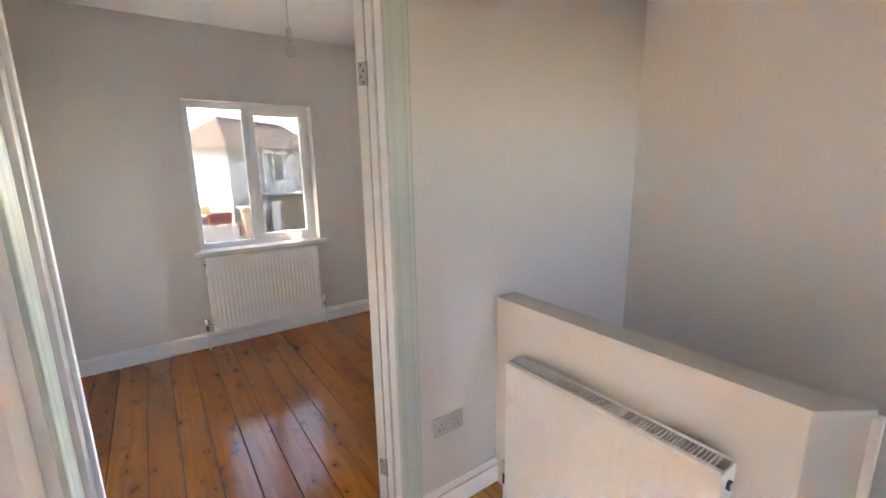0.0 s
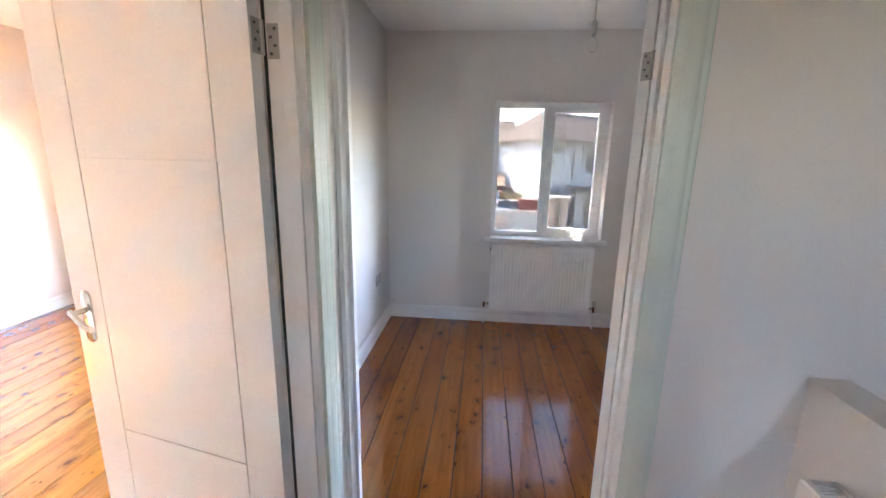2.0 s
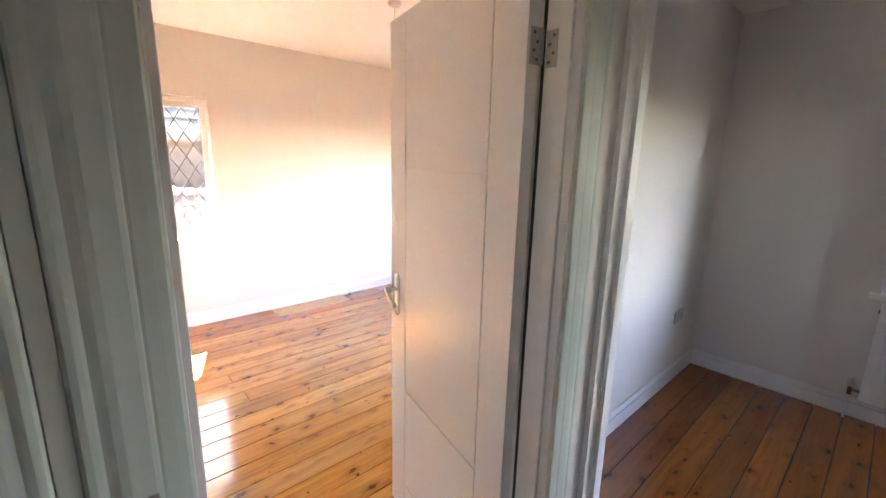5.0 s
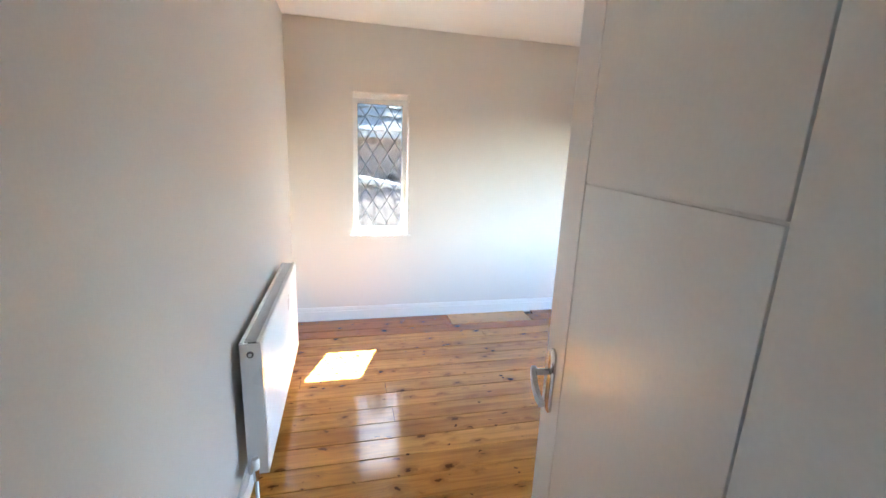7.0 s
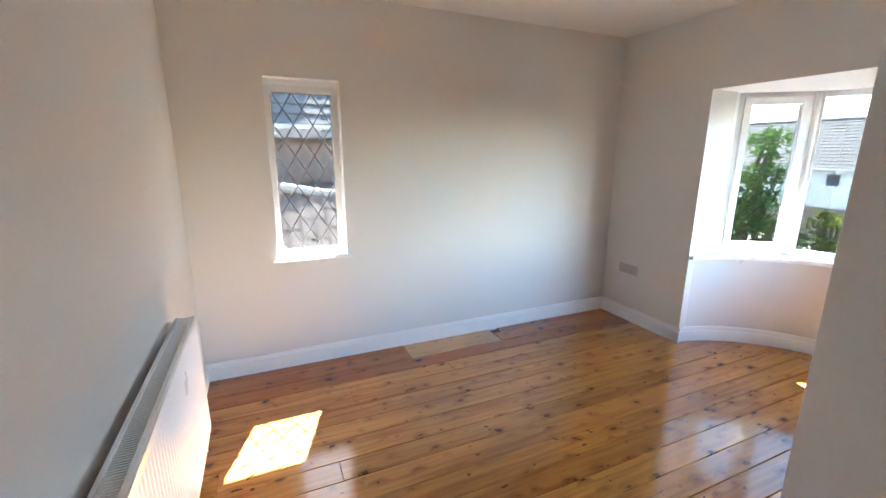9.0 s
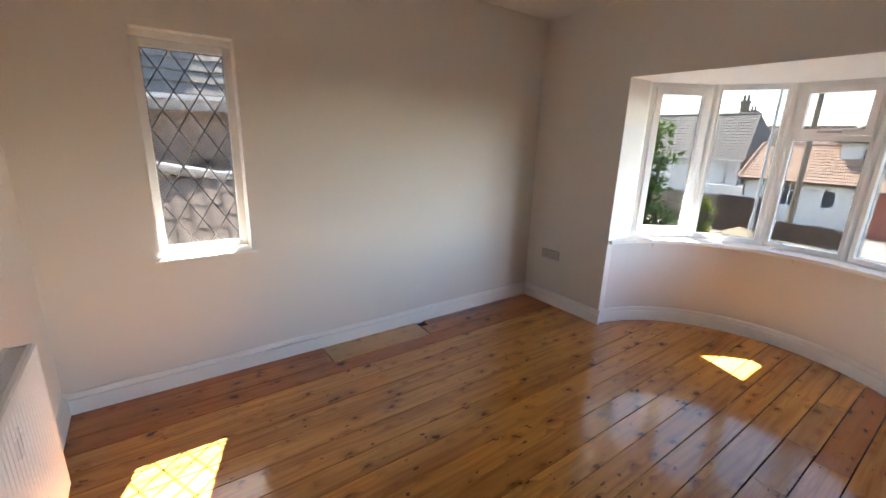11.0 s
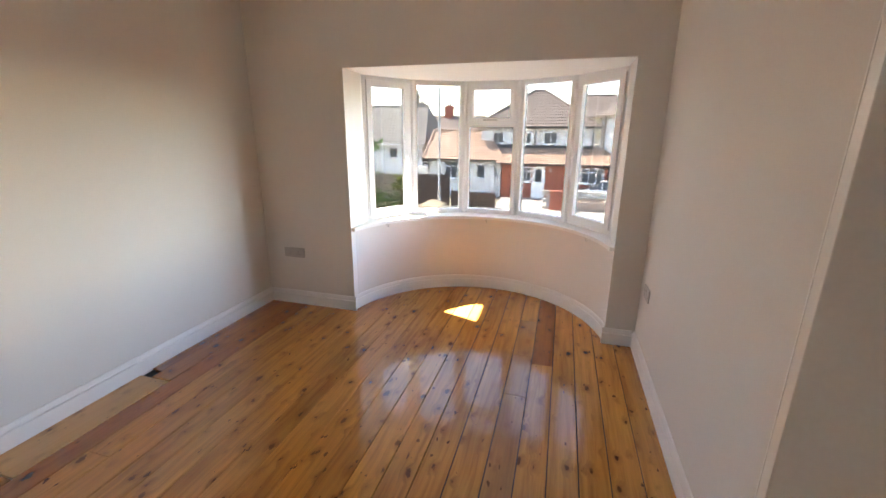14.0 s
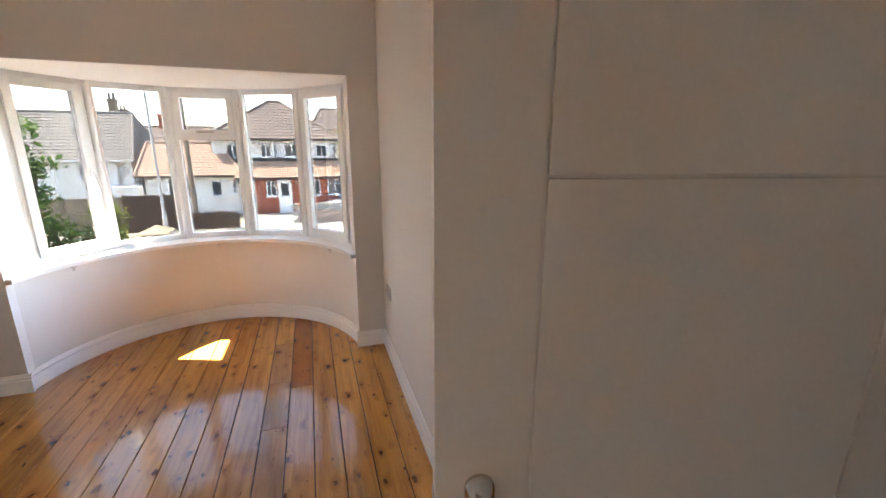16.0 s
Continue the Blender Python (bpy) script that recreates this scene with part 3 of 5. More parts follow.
# small room: fixed light beside an opening casement
w1 = tagged(thing("window_1", "white plastic double window with one opening casement", "window"), kind="structure")
x0, x1, z0, z1 = WA
rails(w1, "window_frame", (x0, F + 0.10, 0), (1, 0, 0), x1 - x0, z0, z1, 0.045, 0, 0.06, (0, 1, 0))
MX = 1.86
part("mullion", boxes((MX - 0.02, MX + 0.03, F + 0.10, F + 0.16, z0 + 0.044, z1 - 0.044), r=0.003), UPVC, w1)
pane(w1, (x0 + 0.04, F + 0.10, 0), (1, 0, 0), MX - x0 - 0.055, z0 + 0.04, z1 - 0.04, 0.03, (0, 1, 0), DIMGLASS)
rails(w1, "casement", (MX + 0.02, F + 0.088, 0), (1, 0, 0), x1 - MX - 0.055, z0 + 0.035, z1 - 0.035, 0.05, 0, 0.055, (0, 1, 0))
pane(w1, (MX + 0.06, F + 0.10, 0), (1, 0, 0), x1 - MX - 0.135, z0 + 0.075, z1 - 0.075, 0.025, (0, 1, 0), DIMGLASS)
casement_handle(w1, pose(MX + 0.045, F + 0.088, 1.36))
part("window_sill", boxes((x0 - 0.045, x1 + 0.045, F - 0.05, F, z0 - 0.03, z0), (x0, x1, F - 0.002, F + 0.12, z0 - 0.03, z0), r=0.004), GLOSSW, w1)

# side wall: leaded light
w2 = tagged(thing("window_2", "white framed narrow window with diamond leaded glass", "window"), kind="structure")
y0, y1, z0, z1 = LW
part("head", boxes((L - 0.165, L - 0.085, y0 + 0.001, y1 - 0.001, z1 - 0.034, z1 - 0.001), r=0.003), GLOSSW, w2)
z1 -= 0.035
rails(w2, "window_frame", (L - 0.10, y0, 0), (0, 1, 0), y1 - y0, z0, z1, 0.042, 0, 0.06, (-1, 0, 0))
pane(w2, (L - 0.10, y0 + 0.038, 0), (0, 1, 0), y1 - y0 - 0.076, z0 + 0.038, z1 - 0.038, 0.03, (-1, 0, 0))
part("window_sill", boxes((L - 0.10, L + 0.018, y0 - 0.0, y1 + 0.0, z0 - 0.02, z0), (L + 0.002, L + 0.03, y0 - 0.03, y1 + 0.03, z0 - 0.018, z0 - 0.003), r=0.003), GLOSSW, w2)
gy0, gy1, gz0, gz1 = y0 + 0.042, y1 - 0.042, z0 + 0.042, z1 - 0.042
px, pz = (gy1 - gy0) / 3.05, 0.205
CAME = [(-0.0031, -0.003), (0.0031, -0.003), (0.0031, 0.003), (-0.0031, 0.003)]
for s in (1, -1):
    for i in range(-8, 9):
        pts = []
        c = (gy0 + gy1) / 2 + (i + 0.5) * px
        for k in range(401):
            z = gz0 + (gz1 - gz0) * k / 400
            y = c + s * (z - gz1) * px / pz
            if gy0 <= y <= gy1:
                pts.append((y, z))
        if len(pts) > 12:
            d = Vector((0, pts[-1][0] - pts[0][0], pts[-1][1] - pts[0][1])).normalized()
            bm = bmesh.new()
            bar(bm, CAME, (L - 0.1265 - 0.0012 * s, *pts[0]), (L - 0.1265 - 0.0012 * s, *pts[-1]), d.cross(Vector((1, 0, 0))), (1, 0, 0))
            part("lead_came", bm, LEAD, w2)
for a, b in (((gy0, gz0), (gy1, gz0)), ((gy0, gz1), (gy1, gz1)), ((gy0, gz0), (gy0, gz1)), ((gy1, gz0), (gy1, gz1))):
    d = Vector((0, b[0] - a[0], b[1] - a[1])).normalized()
    bm = bmesh.new()
    bar(bm, [(p * 1.2, q) for p, q in CAME], (L - 0.125, *a), (L - 0.125, *b), d.cross(Vector((1, 0, 0))), (1, 0, 0))
    part("lead_came", bm, LEAD, w2)

# bay window: five lights on a bent plan
w3 = tagged(thing("window_3", "white framed bay window of five lights", "window"), kind="structure")
WZ0, WZ1 = BSILL, BTOP - 0.002
for i, (a, b) in enumerate(zip(MV, MV[1:])):
    a, b = Vector((*a, 0)), Vector((*b, 0))
    u = (b - a).normalized()
    w = (b - a).length
    n = Vector((-u.y, u.x, 0))
    rails(w3, "window_frame", a + u * 0.004, u, w - 0.008, WZ0, WZ1, 0.042, 0, 0.065, n)
    i0, iw = a + u * 0.04, w - 0.08
    if i in (0, 4):
        rails(w3, "casement", i0 - n * 0.014, u, iw, WZ0 + 0.035, WZ1 - 0.035, 0.052, 0, 0.055, n)
        pane(w3, i0 + u * 0.045, u, iw - 0.09, WZ0 + 0.08, WZ1 - 0.08, 0.02, n)
        at = i0 + u * (iw - 0.026 if i == 0 else 0.026) - n * 0.014
        casement_handle(w3, Matrix.Translation((at.x, at.y, 1.32)) @ Matrix(((u.x, n.x, 0, 0), (u.y, n.y, 0, 0), (0, 0, 1, 0), (0, 0, 0, 1))))
    elif i == 2:
        bm = bmesh.new()
        bar(bm, [(-0.022, 0.002), (0.022, 0.002), (0.022, 0.06), (-0.022, 0.06)], i0 + Vector((0, 0, 1.585)), i0 + u * iw + Vector((0, 0, 1.585)), Vector((0, 0, 1)), n)
        part("transom", bm, UPVC, w3)
        rails(w3, "casement", i0 - n * 0.014, u, iw, 1.60, WZ1 - 0.035, 0.045, 0, 0.055, n)
        pane(w3, i0 + u * 0.04, u, iw - 0.08, 1.64, WZ1 - 0.075, 0.02, n)
        pane(w3, i0, u, iw, WZ0 + 0.035, 1.57, 0.03, n)
        c = i0 + u * iw / 2 - n * 0.016 + Vector((0, 0, 1.625))
        bm = bmesh.new()
        sweep(bm, [(0.006, 0.004), (-0.006, 0.004), (-0.006, -0.004), (0.006, -0.004)], [(c - u * 0.075, (0, 0, 1), n), (c - u * 0.02 - n * 0.012, (0, 0, 1), n), (c + u * 0.06 - n * 0.012, (0, 0, 1), n)])
        part("stay", bm, STEEL, w3, "dull metal casement stay")
    else:
        pane(w3, i0, u, iw, WZ0 + 0.035, WZ1 - 0.035, 0.03, n)
for x, y in MV[1:-1]:
    bm = bmesh.new()
    tube(bm, [(x, y + 0.012, WZ0), (x, y + 0.012, WZ1)], 0.026, 12)
    part("mullion_post", bm, UPVC, w3, smooth=True)
# reveals between the pier and the first light
for (xa, ya), (xb, yb) in (((BX0, F + 0.004), MV[0]), ((BX1, F + 0.004), MV[-1])):
    s = -1 if xa < -0.5 else 1
    bm = bmesh.new()
    for q in ((xa, ya), (xb, yb + 0.03), (xb + s * 0.1, yb + 0.03), (xa + s * 0.1, ya)):
        bm.verts.new((*q, WZ0)), bm.verts.new((*q, WZ1))
    v = list(bm.verts)
    for i in range(4):
        j = (i + 1) % 4
        bm.faces.new((v[2 * i], v[2 * j], v[2 * j + 1], v[2 * i + 1]))
    bm.faces.new(v[0::2]), bm.faces.new(v[1::2])
    part("reveal", bm, GLOSSW, w3)
bm = bmesh.new()
inner = [(x, y) for x, y, a in arc(1.008, 26)]
outer = [(x + (x + 0.83) * 0.05, y + 0.05) for x, y in MV]
ring = inner + [(BX1 + 0.002, F + 0.01)] + outer[::-1] + [(BX0 - 0.002, F + 0.01)]
lo = [bm.verts.new((x, y, BSILL - 0.028)) for x, y in ring]
hi = [bm.verts.new((x, y, BSILL)) for x, y in ring]
bm.faces.new(lo[::-1]), bm.faces.new(hi)
for i in range(len(lo)):
    j = (i + 1) % len(lo)
    bm.faces.new((lo[i], lo[j], hi[j], hi[i]))
bmesh.ops.triangulate(bm, faces=[f for f in bm.faces if len(f.verts) > 4])
part("window_sill", bm, GLOSSW, w3, "white gloss painted curved timber sill")

# added windows for the unseen rear openings
w5 = tagged(thing("window_5", "white framed landing window, added out of view for its light", "window"), kind="structure")
rails(w5, "window_frame", (SW[0], -1.30, 0), (1, 0, 0), SW[1] - SW[0], SW[2], SW[3], 0.05, 0, 0.06, (0, -1, 0))
pane(w5, (SW[0] + 0.04, -1.30, 0), (1, 0, 0), SW[1] - SW[0] - 0.08, SW[2] + 0.04, SW[3] - 0.04, 0.03, (0, -1, 0))
w4 = tagged(thing("window_4", "white framed back room window, added out of view for its light", "window"), kind="structure")
rails(w4, "window_frame", (BW[0], -1.30, 0), (1, 0, 0), BW[1] - BW[0], BW[2], BW[3], 0.05, 0, 0.06, (0, -1, 0))
pane(w4, (BW[0] + 0.04, -1.30, 0), (1, 0, 0), BW[1] - BW[0] - 0.08, BW[2] + 0.04, BW[3] - 0.04, 0.03, (0, -1, 0))


def sky_guide(x, y, z, w, h, rz):
    """A light portal in a window's opening: it gives no light, it only guides the sky's light indoors. rz: 0 faces -y."""
    d = bpy.data.lights.new("sky_guide", "AREA")
    d.shape, d.size, d.size_y = "RECTANGLE", w, h
    d.cycles.is_portal = True
    new("sky_guide", d).matrix_world = pose(x, y, z, 0, 0, rz) @ pose(0, 0, 0, -90)


sky_guide((WA[0] + WA[1]) / 2, F + 0.085, (WA[2] + WA[3]) / 2, WA[1] - WA[0], WA[3] - WA[2], 0)
sky_guide(L - 0.095, (LW[0] + LW[1]) / 2, (LW[2] + LW[3]) / 2, LW[1] - LW[0], LW[3] - LW[2], 90)
for (xa, ya), (xb, yb) in zip(MV, MV[1:]):
    u = Vector((xb - xa, yb - ya, 0)).normalized()
    sky_guide((xa + xb) / 2 + u.y * 0.018, (ya + yb) / 2 - u.x * 0.018, (BSILL + BTOP) / 2, math.hypot(xb - xa, yb - ya), BTOP - BSILL, math.degrees(math.atan2(u.y, u.x)))
sky_guide((SW[0] + SW[1]) / 2, -1.29, (SW[2] + SW[3]) / 2, SW[1] - SW[0], SW[3] - SW[2], 180)
sky_guide((BW[0] + BW[1]) / 2, -1.29, (BW[2] + BW[3]) / 2, BW[1] - BW[0], BW[3] - BW[2], 180)


# ---- floor boards ----
def boards(name, seams, y0, y1, mat, label, seed, ends=None, joints=None, mats=None):
    """Boards between the seams; joints: butt joints of a board by its number, mats: other timber by its number."""
    rnd = random.Random(seed)
    e = tagged(thing(name, label, "floor"), kind="structure")
    for i, (xa, xb) in enumerate(zip(seams, seams[1:])):
        top = y1 if ends is None else ends(xa, xb)
        cuts = [y0, *(joints or {}).get(i, ()), top]
        for k, (c0, c1) in enumerate(zip(cuts, cuts[1:])):
            bm = bmesh.new()
            t = -0.0008 * rnd.random()
            g = rnd.uniform(0.0018, 0.0032)
            box(bm, xa + g, xb - g, c0 + 0.0009, c1 - 0.0009, -0.02, t, r=0.0018)
            part("floorboard", bm, (mats or {}).get((i, k), mat), e)
    return e


def even(x0, x1, n):
    return [x0 + (x1 - x0) * i / n for i in range(n + 1)]


def bay_end(a, b):
    """How far a board reaches: into the bay, to the front wall, or to the landing's end wall in the doorway."""
    if a > PB - 0.01:
        return WY0 - 0.004
    if b < BX0 + 0.02 or a > BX1 - 0.02:
        return F - 0.004
    m = min(abs(a - BAYC[0]), abs(b - BAYC[0]))
    return BAYC[1] + math.sqrt(max(0.03, (BAYR - 0.005) ** 2 - min(m, 1.02) ** 2))


BAY_SEAMS = [L + 0.245, -2.300, -2.158, -2.014, -1.872, -1.728, -1.570, -1.434, -1.279, -1.135, -0.995, -0.855, -0.714, -0.572, -0.416, -0.279, -0.140, 0.001, 0.140, 0.283, PB, 0.565, 0.710, DX0 + 0.06]
SMALL_SEAMS = [PA + 0.004, 0.655, 0.797, 0.963, 1.103, 1.248, 1.389, 1.534, 1.678, 1.812, 1.945, 2.088, 2.232, 2.376, 2.520, 2.664, 2.806, 2.948]
fb = boards("floor_bay_room", BAY_SEAMS, S + 0.002, F, PINE, "glossy varnished honey pine floorboards with knots", 5, bay_end,
            {1: [2.62], 5: [1.15], 6: [1.70], 8: [1.718], 14: [3.66, 4.14, 4.72], 15: [4.05], 17: [2.2]}, {(0, 0): PINE_B, (14, 1): WORNPINE, (14, 2): WORNPINE, (14, 0): WORNPINE, (15, 1): PINE_B})
boards("floor_small_room", SMALL_SEAMS, WY0 + 0.05, F - 0.002, PINE_A, "glossy varnished reddish pine floorboards with knots", 9)
boards("floor_landing", even(DX0 + 0.064, 2.298, 10), -1.198, WY0 + 0.048, PINE, "varnished pine floorboards of the landing", 12)
boards("floor_back_room", even(L + 0.002, DX0 + 0.060, 24), -1.198, S - 0.077, PINE, "varnished pine floorboards of the back room", 14)


# boards along the side wall: worn board ends, a pale repair and a dark gap
for x0, x1, y0, y1, m in ((L, L + 0.095, S, 2.398, PINE_B), (L + 0.095, L + 0.244, S, 2.398, PINE_B), (L, L + 0.244, 2.405, 3.19, PALEPINE),
                          (L + 0.04, L + 0.10, 3.27, F, PINE_B), (L + 0.10, L + 0.244, 3.197, F, PINE_B), (L, L + 0.04, 3.285, F, PINE_B)):
    part("floorboard", boxes((x0 + 0.001, x1 - 0.001, y0, y1, -0.02, 0.0), r=0.0016), m, fb, "pale unstained pine repair board" if m is PALEPINE else "")

# overhangs out of view, added and sized to cut the sun through the windows
setting("eaves", boxes((-3.44, LO, -1.5, 4.9, 2.30, 2.42), (-2.49, 0.95, FO, 6.02, 2.20, 2.32), (0.95, EX + 0.3, FO, FO + 0.38, 2.42, 2.5)), UPVC, "white boarded overhangs added out of view to cut the sun patches", "eaves")


# ---- landing ----
def slab(name, pts, z0, z1, mat):
    bm = bmesh.new()
    lo, hi = [bm.verts.new((*p, z0)) for p in pts], [bm.verts.new((*p, z1)) for p in pts]
    bm.faces.new(lo[::-1]), bm.faces.new(hi)
    for i in range(len(pts)):
        j = (i + 1) % len(pts)
        bm.faces.new((lo[i], lo[j], hi[j], hi[i]))
    bmesh.ops.bevel(bm, geom=list(bm.edges), offset=0.003, segments=2, profile=0.6, affect="EDGES")
    return part(name, bm, mat)


tagged(slab("stair_wall", [(2.30, WY0), (2.30, 0.98), (2.42, 0.90), (2.44, 0.91), (2.40, 1.03), (2.40, WY0)], -0.1, 0.88, WALL), "low cream painted wall along the stairwell", "wall", kind="structure")
tagged(slab("trim_stair_wall", [(2.294, WY0), (2.294, 0.975), (2.415, 0.892), (2.448, 0.905), (2.406, 1.03), (2.406, WY0)], 0.88, 0.897, WALL), "white gloss painted capping of the low wall", "trim", kind="structure")
setting("trim_stair_corner", boxes((2.405, 2.435, 0.88, 0.898, -0.1, 0.879), r=0.004), GLOSSW, "white gloss painted corner bead of the low wall", "trim")


def radiator(name, label, at, w, h, depth=0.10, tap=(True, True)):
    """Steel panel radiator. Local x along it, y = 0 at the wall, front at -y, z from its bottom edge."""
    e = thing(name, label, "radiator", "panel radiators", at)
    yf, yb = -(depth + 0.03), -0.03
    # pressed panels: flutes between flat margins
    for nm, y, s in (("front_panel", yf, 1), ("back_panel", yb, -1)):
        bm = bmesh.new()
        n = max(6, int(w / 0.0333))
        prof = [(0.0, 0.0), (0.02, 0.0)]
        pitch = (w - 0.06) / n
        for i in range(n):
            x = 0.03 + i * pitch
            prof += [(x + pitch * 0.1, 0.0), (x + pitch * 0.25, 0.0035), (x + pitch * 0.55, 0.0035), (x + pitch * 0.7, 0.0)]
        prof += [(w, 0.0)]
        zr = [(0.0, 0.0), (0.03, 0.0), (0.045, 1.0), (h - 0.045, 1.0), (h - 0.03, 0.0), (h - 0.004, 0.0), (h, 0.3)]
        grid = [[bm.verts.new((x, y + s * (d * k if z < h else 0.004), z)) for x, d in prof] for z, k in zr]
        back = [[bm.verts.new((x, y + s * 0.014, z)) for x, d in prof] for z, k in (zr[0], zr[-1])]
        for r0, r1 in zip(grid, grid[1:]):
            for i in range(len(prof) - 1):
                bm.faces.new((r0[i], r0[i + 1], r1[i + 1], r1[i]))
        for i in range(len(prof) - 1):
            bm.faces.new((grid[0][i], back[0][i], back[0][i + 1], grid[0][i + 1]))
            bm.faces.new((grid[-1][i], grid[-1][i + 1], back[1][i + 1], back[1][i]))
            bm.faces.new((back[0][i], back[1][i], back[1][i + 1], back[0][i + 1]))
        part(nm, bm, RADW, e, smooth=True)
    # top grille of cross bars between two lips, over fins darkened for the shade inside
    part("lip", boxes((0.004, w - 0.004, yf + 0.004, yf + 0.020, h - 0.004, h + 0.004), r=0.002), RADW, e)
    part("lip", boxes((0.004, w - 0.004, yb - 0.018, yb - 0.004, h - 0.004, h + 0.004), r=0.002), RADW, e)
    bm = bmesh.new()
    k = int(w / 0.011)
    for i in range(k):
        x = 0.02 + (w - 0.04) * i / k
        box(bm, x, x + 0.0042, yf + 0.018, yb - 0.016, h - 0.004, h + 0.001)
    part("grille", bm, RADW, e, "slotted white top grille")
    bm = bmesh.new()
    m = int(w / 0.03)
    for i in range(m):
        x = 0.03 + (w - 0.06) * i / m
        box(bm, x, x + 0.012, yf + 0.016, yb - 0.016, 0.03, h - 0.035)
    part("fins", bm, GRILLE, e, "convector fins coloured dark for the shade inside")
    for x in (0.0, w - 0.003):
        part("side_cover", boxes((x - 0.001, x + 0.004, yf + 0.003, yb - 0.003, 0.0, h), r=0.0015), RADW, e)
    # plugs, valves and pipes to the floor
    z_floor = -at.translation.z
    for x, s, on in ((0.0, -1, tap[0]), (w, 1, tap[1])):
        bm = bmesh.new()
        tube(bm, [(x, (yf + yb) / 2, h - 0.045), (x + s * 0.008, (yf + yb) / 2, h - 0.045)], 0.013, 14)
        pl = part("plug", bm, GRILLE, e, "dark air vent plug", smooth=True)
        bm = bmesh.new()
        tube(bm, [(x + s * 0.008, (yf + yb) / 2, h - 0.045), (x + s * 0.012, (yf + yb) / 2, h - 0.045)], 0.0075, 6)
        part("bleed_screw", bm, RADW, pl)
        if not on:
            continue
        c = Vector((x + s * 0.045, (yf + yb) / 2, 0.045))
        bm = bmesh.new()
        tube(bm, [(x, c.y, c.z), (x + s * 0.022, c.y, c.z)], 0.011, 10)
        tube(bm, [(x + s * 0.020, c.y, c.z), (c.x, c.y, c.z)], 0.009, 10)
        tube(bm, [(c.x, c.y, c.z - 0.035), (c.x, c.y, c.z + 0.018)], 0.0125, 8)
        v = part("valve", bm, CHROME, e, "chrome radiator valve", smooth=True)
        bm = bmesh.new()
        lathe(bm, [(0.012, 0), (0.016, 0.006), (0.017, 0.035), (0.014, 0.05), (0.008, 0.054)], 16, Matrix.Translation(c + Vector((0, 0, 0.016))))
        part("valve_cap", bm, PLASTIC, v, "white plastic valve cap", smooth=True)
        bm = bmesh.new()
        tube(bm, [(c.x, c.y, c.z - 0.03), (c.x, c.y, z_floor)], 0.0075, 10)
        part("pipe", bm, GLOSSW, e, "white painted pipe", smooth=True)
    for x in (0.15, w - 0.15):
        part("bracket", boxes((x - 0.015, x + 0.015, yb, 0.0, 0.12, h - 0.1)), RADW, e)
    return e


radiator("radiator", "white double panel radiator below the small window", pose(1.433, F, 0.150), 0.885, 0.60, 0.065)
radiator("radiator", "white double panel radiator on the low stair wall", pose(2.30, 1.835, 0.105, 0, 0, -90), 0.74, 0.60, 0.09)
radiator("radiator", "white double panel radiator on the bay room wall", pose(-0.66, S, 0.165, 0, 0, 180), 1.21, 0.60, 0.085)


def wall_plate(name, label, category, at, w=0.146, h=0.086, kind="socket", mat=None):
    """Moulded face plate on its box. Local x across, z up, front at -y."""
    e = thing(name, label, category, at=at)
    part("plate", boxes((-w / 2, w / 2, -0.010, 0.0, -h / 2, h / 2), r=0.004), mat or PLATE, e)
    if kind == "socket":
        for cx in (-0.036, 0.036):
            for dx, dz, a, b in ((0, 0.014, 0.004, 0.008), (-0.011, -0.008, 0.0065, 0.004), (0.011, -0.008, 0.0065, 0.004)):
                part("pin_hole", boxes((cx + dx - a / 2, cx + dx + a / 2, -0.0106, -0.008, dz - b / 2 - 0.006, dz + b / 2 - 0.006)), DARK, e)
            part("rocker", boxes((cx * 0.35 - 0.006, cx * 0.35 + 0.006, -0.0135, -0.009, 0.014, 0.032), r=0.0015), PLATE, e)
    elif kind == "switch":
        for cx in (-0.0125, 0.0125):
            bm = bmesh.new()
            sweep(bm, [(-0.017, -0.009), (-0.017, -0.0155), (0.0, -0.0115), (0.017, -0.0125), (0.017, -0.009)], [((cx - 0.0115, 0, 0), (0, 0, 1), (0, 1, 0)), ((cx + 0.0115, 0, 0), (0, 0, 1), (0, 1, 0))])
            part("rocker", bm, PLATE, e)
    for cx in (-w / 2 + 0.013, w / 2 - 0.013):
        bm = bmesh.new()
        tube(bm, [(cx, -0.0098, 0), (cx, -0.0112, 0)], 0.0035, 10)
        part("screw", bm, STEEL, e)
    return e


wall_plate("double_socket", "pale grey plastic double socket low on the landing wall", "socket", pose(2.03, WY0, 0.405))
wall_plate("double_socket", "pale grey plastic double socket beside the bay", "socket", pose(-2.40, F, 0.48), w=0.20)
wall_plate("wall_socket", "pale grey plastic socket on the partition by the bay", "socket", pose(PB, 4.28, 0.50, 0, 0, -90))
wall_plate("wall_socket", "pale grey plastic socket on the small room's wall", "socket", pose(PA, 4.085, 0.485, 0, 0, 90))
wall_plate("wall_socket", "small pale grey cable plate on the small room's wall", "socket", pose(PA, 3.05, 0.445, 0, 0, 90), w=0.05, h=0.06, kind="blank")
wall_plate("light_switch", "pale grey plastic two-gang light switch between door surrounds", "switch", pose(DX1 + 0.018, 1.012, 1.122, 0, 0, 90), w=0.088, h=0.088, kind="switch")
wall_plate("light_switch", "pale grey plastic switch plate in the back room", "switch", pose(0.622, 0.934, 1.10, 0, 0, 0), w=0.088, h=0.088, kind="switch")

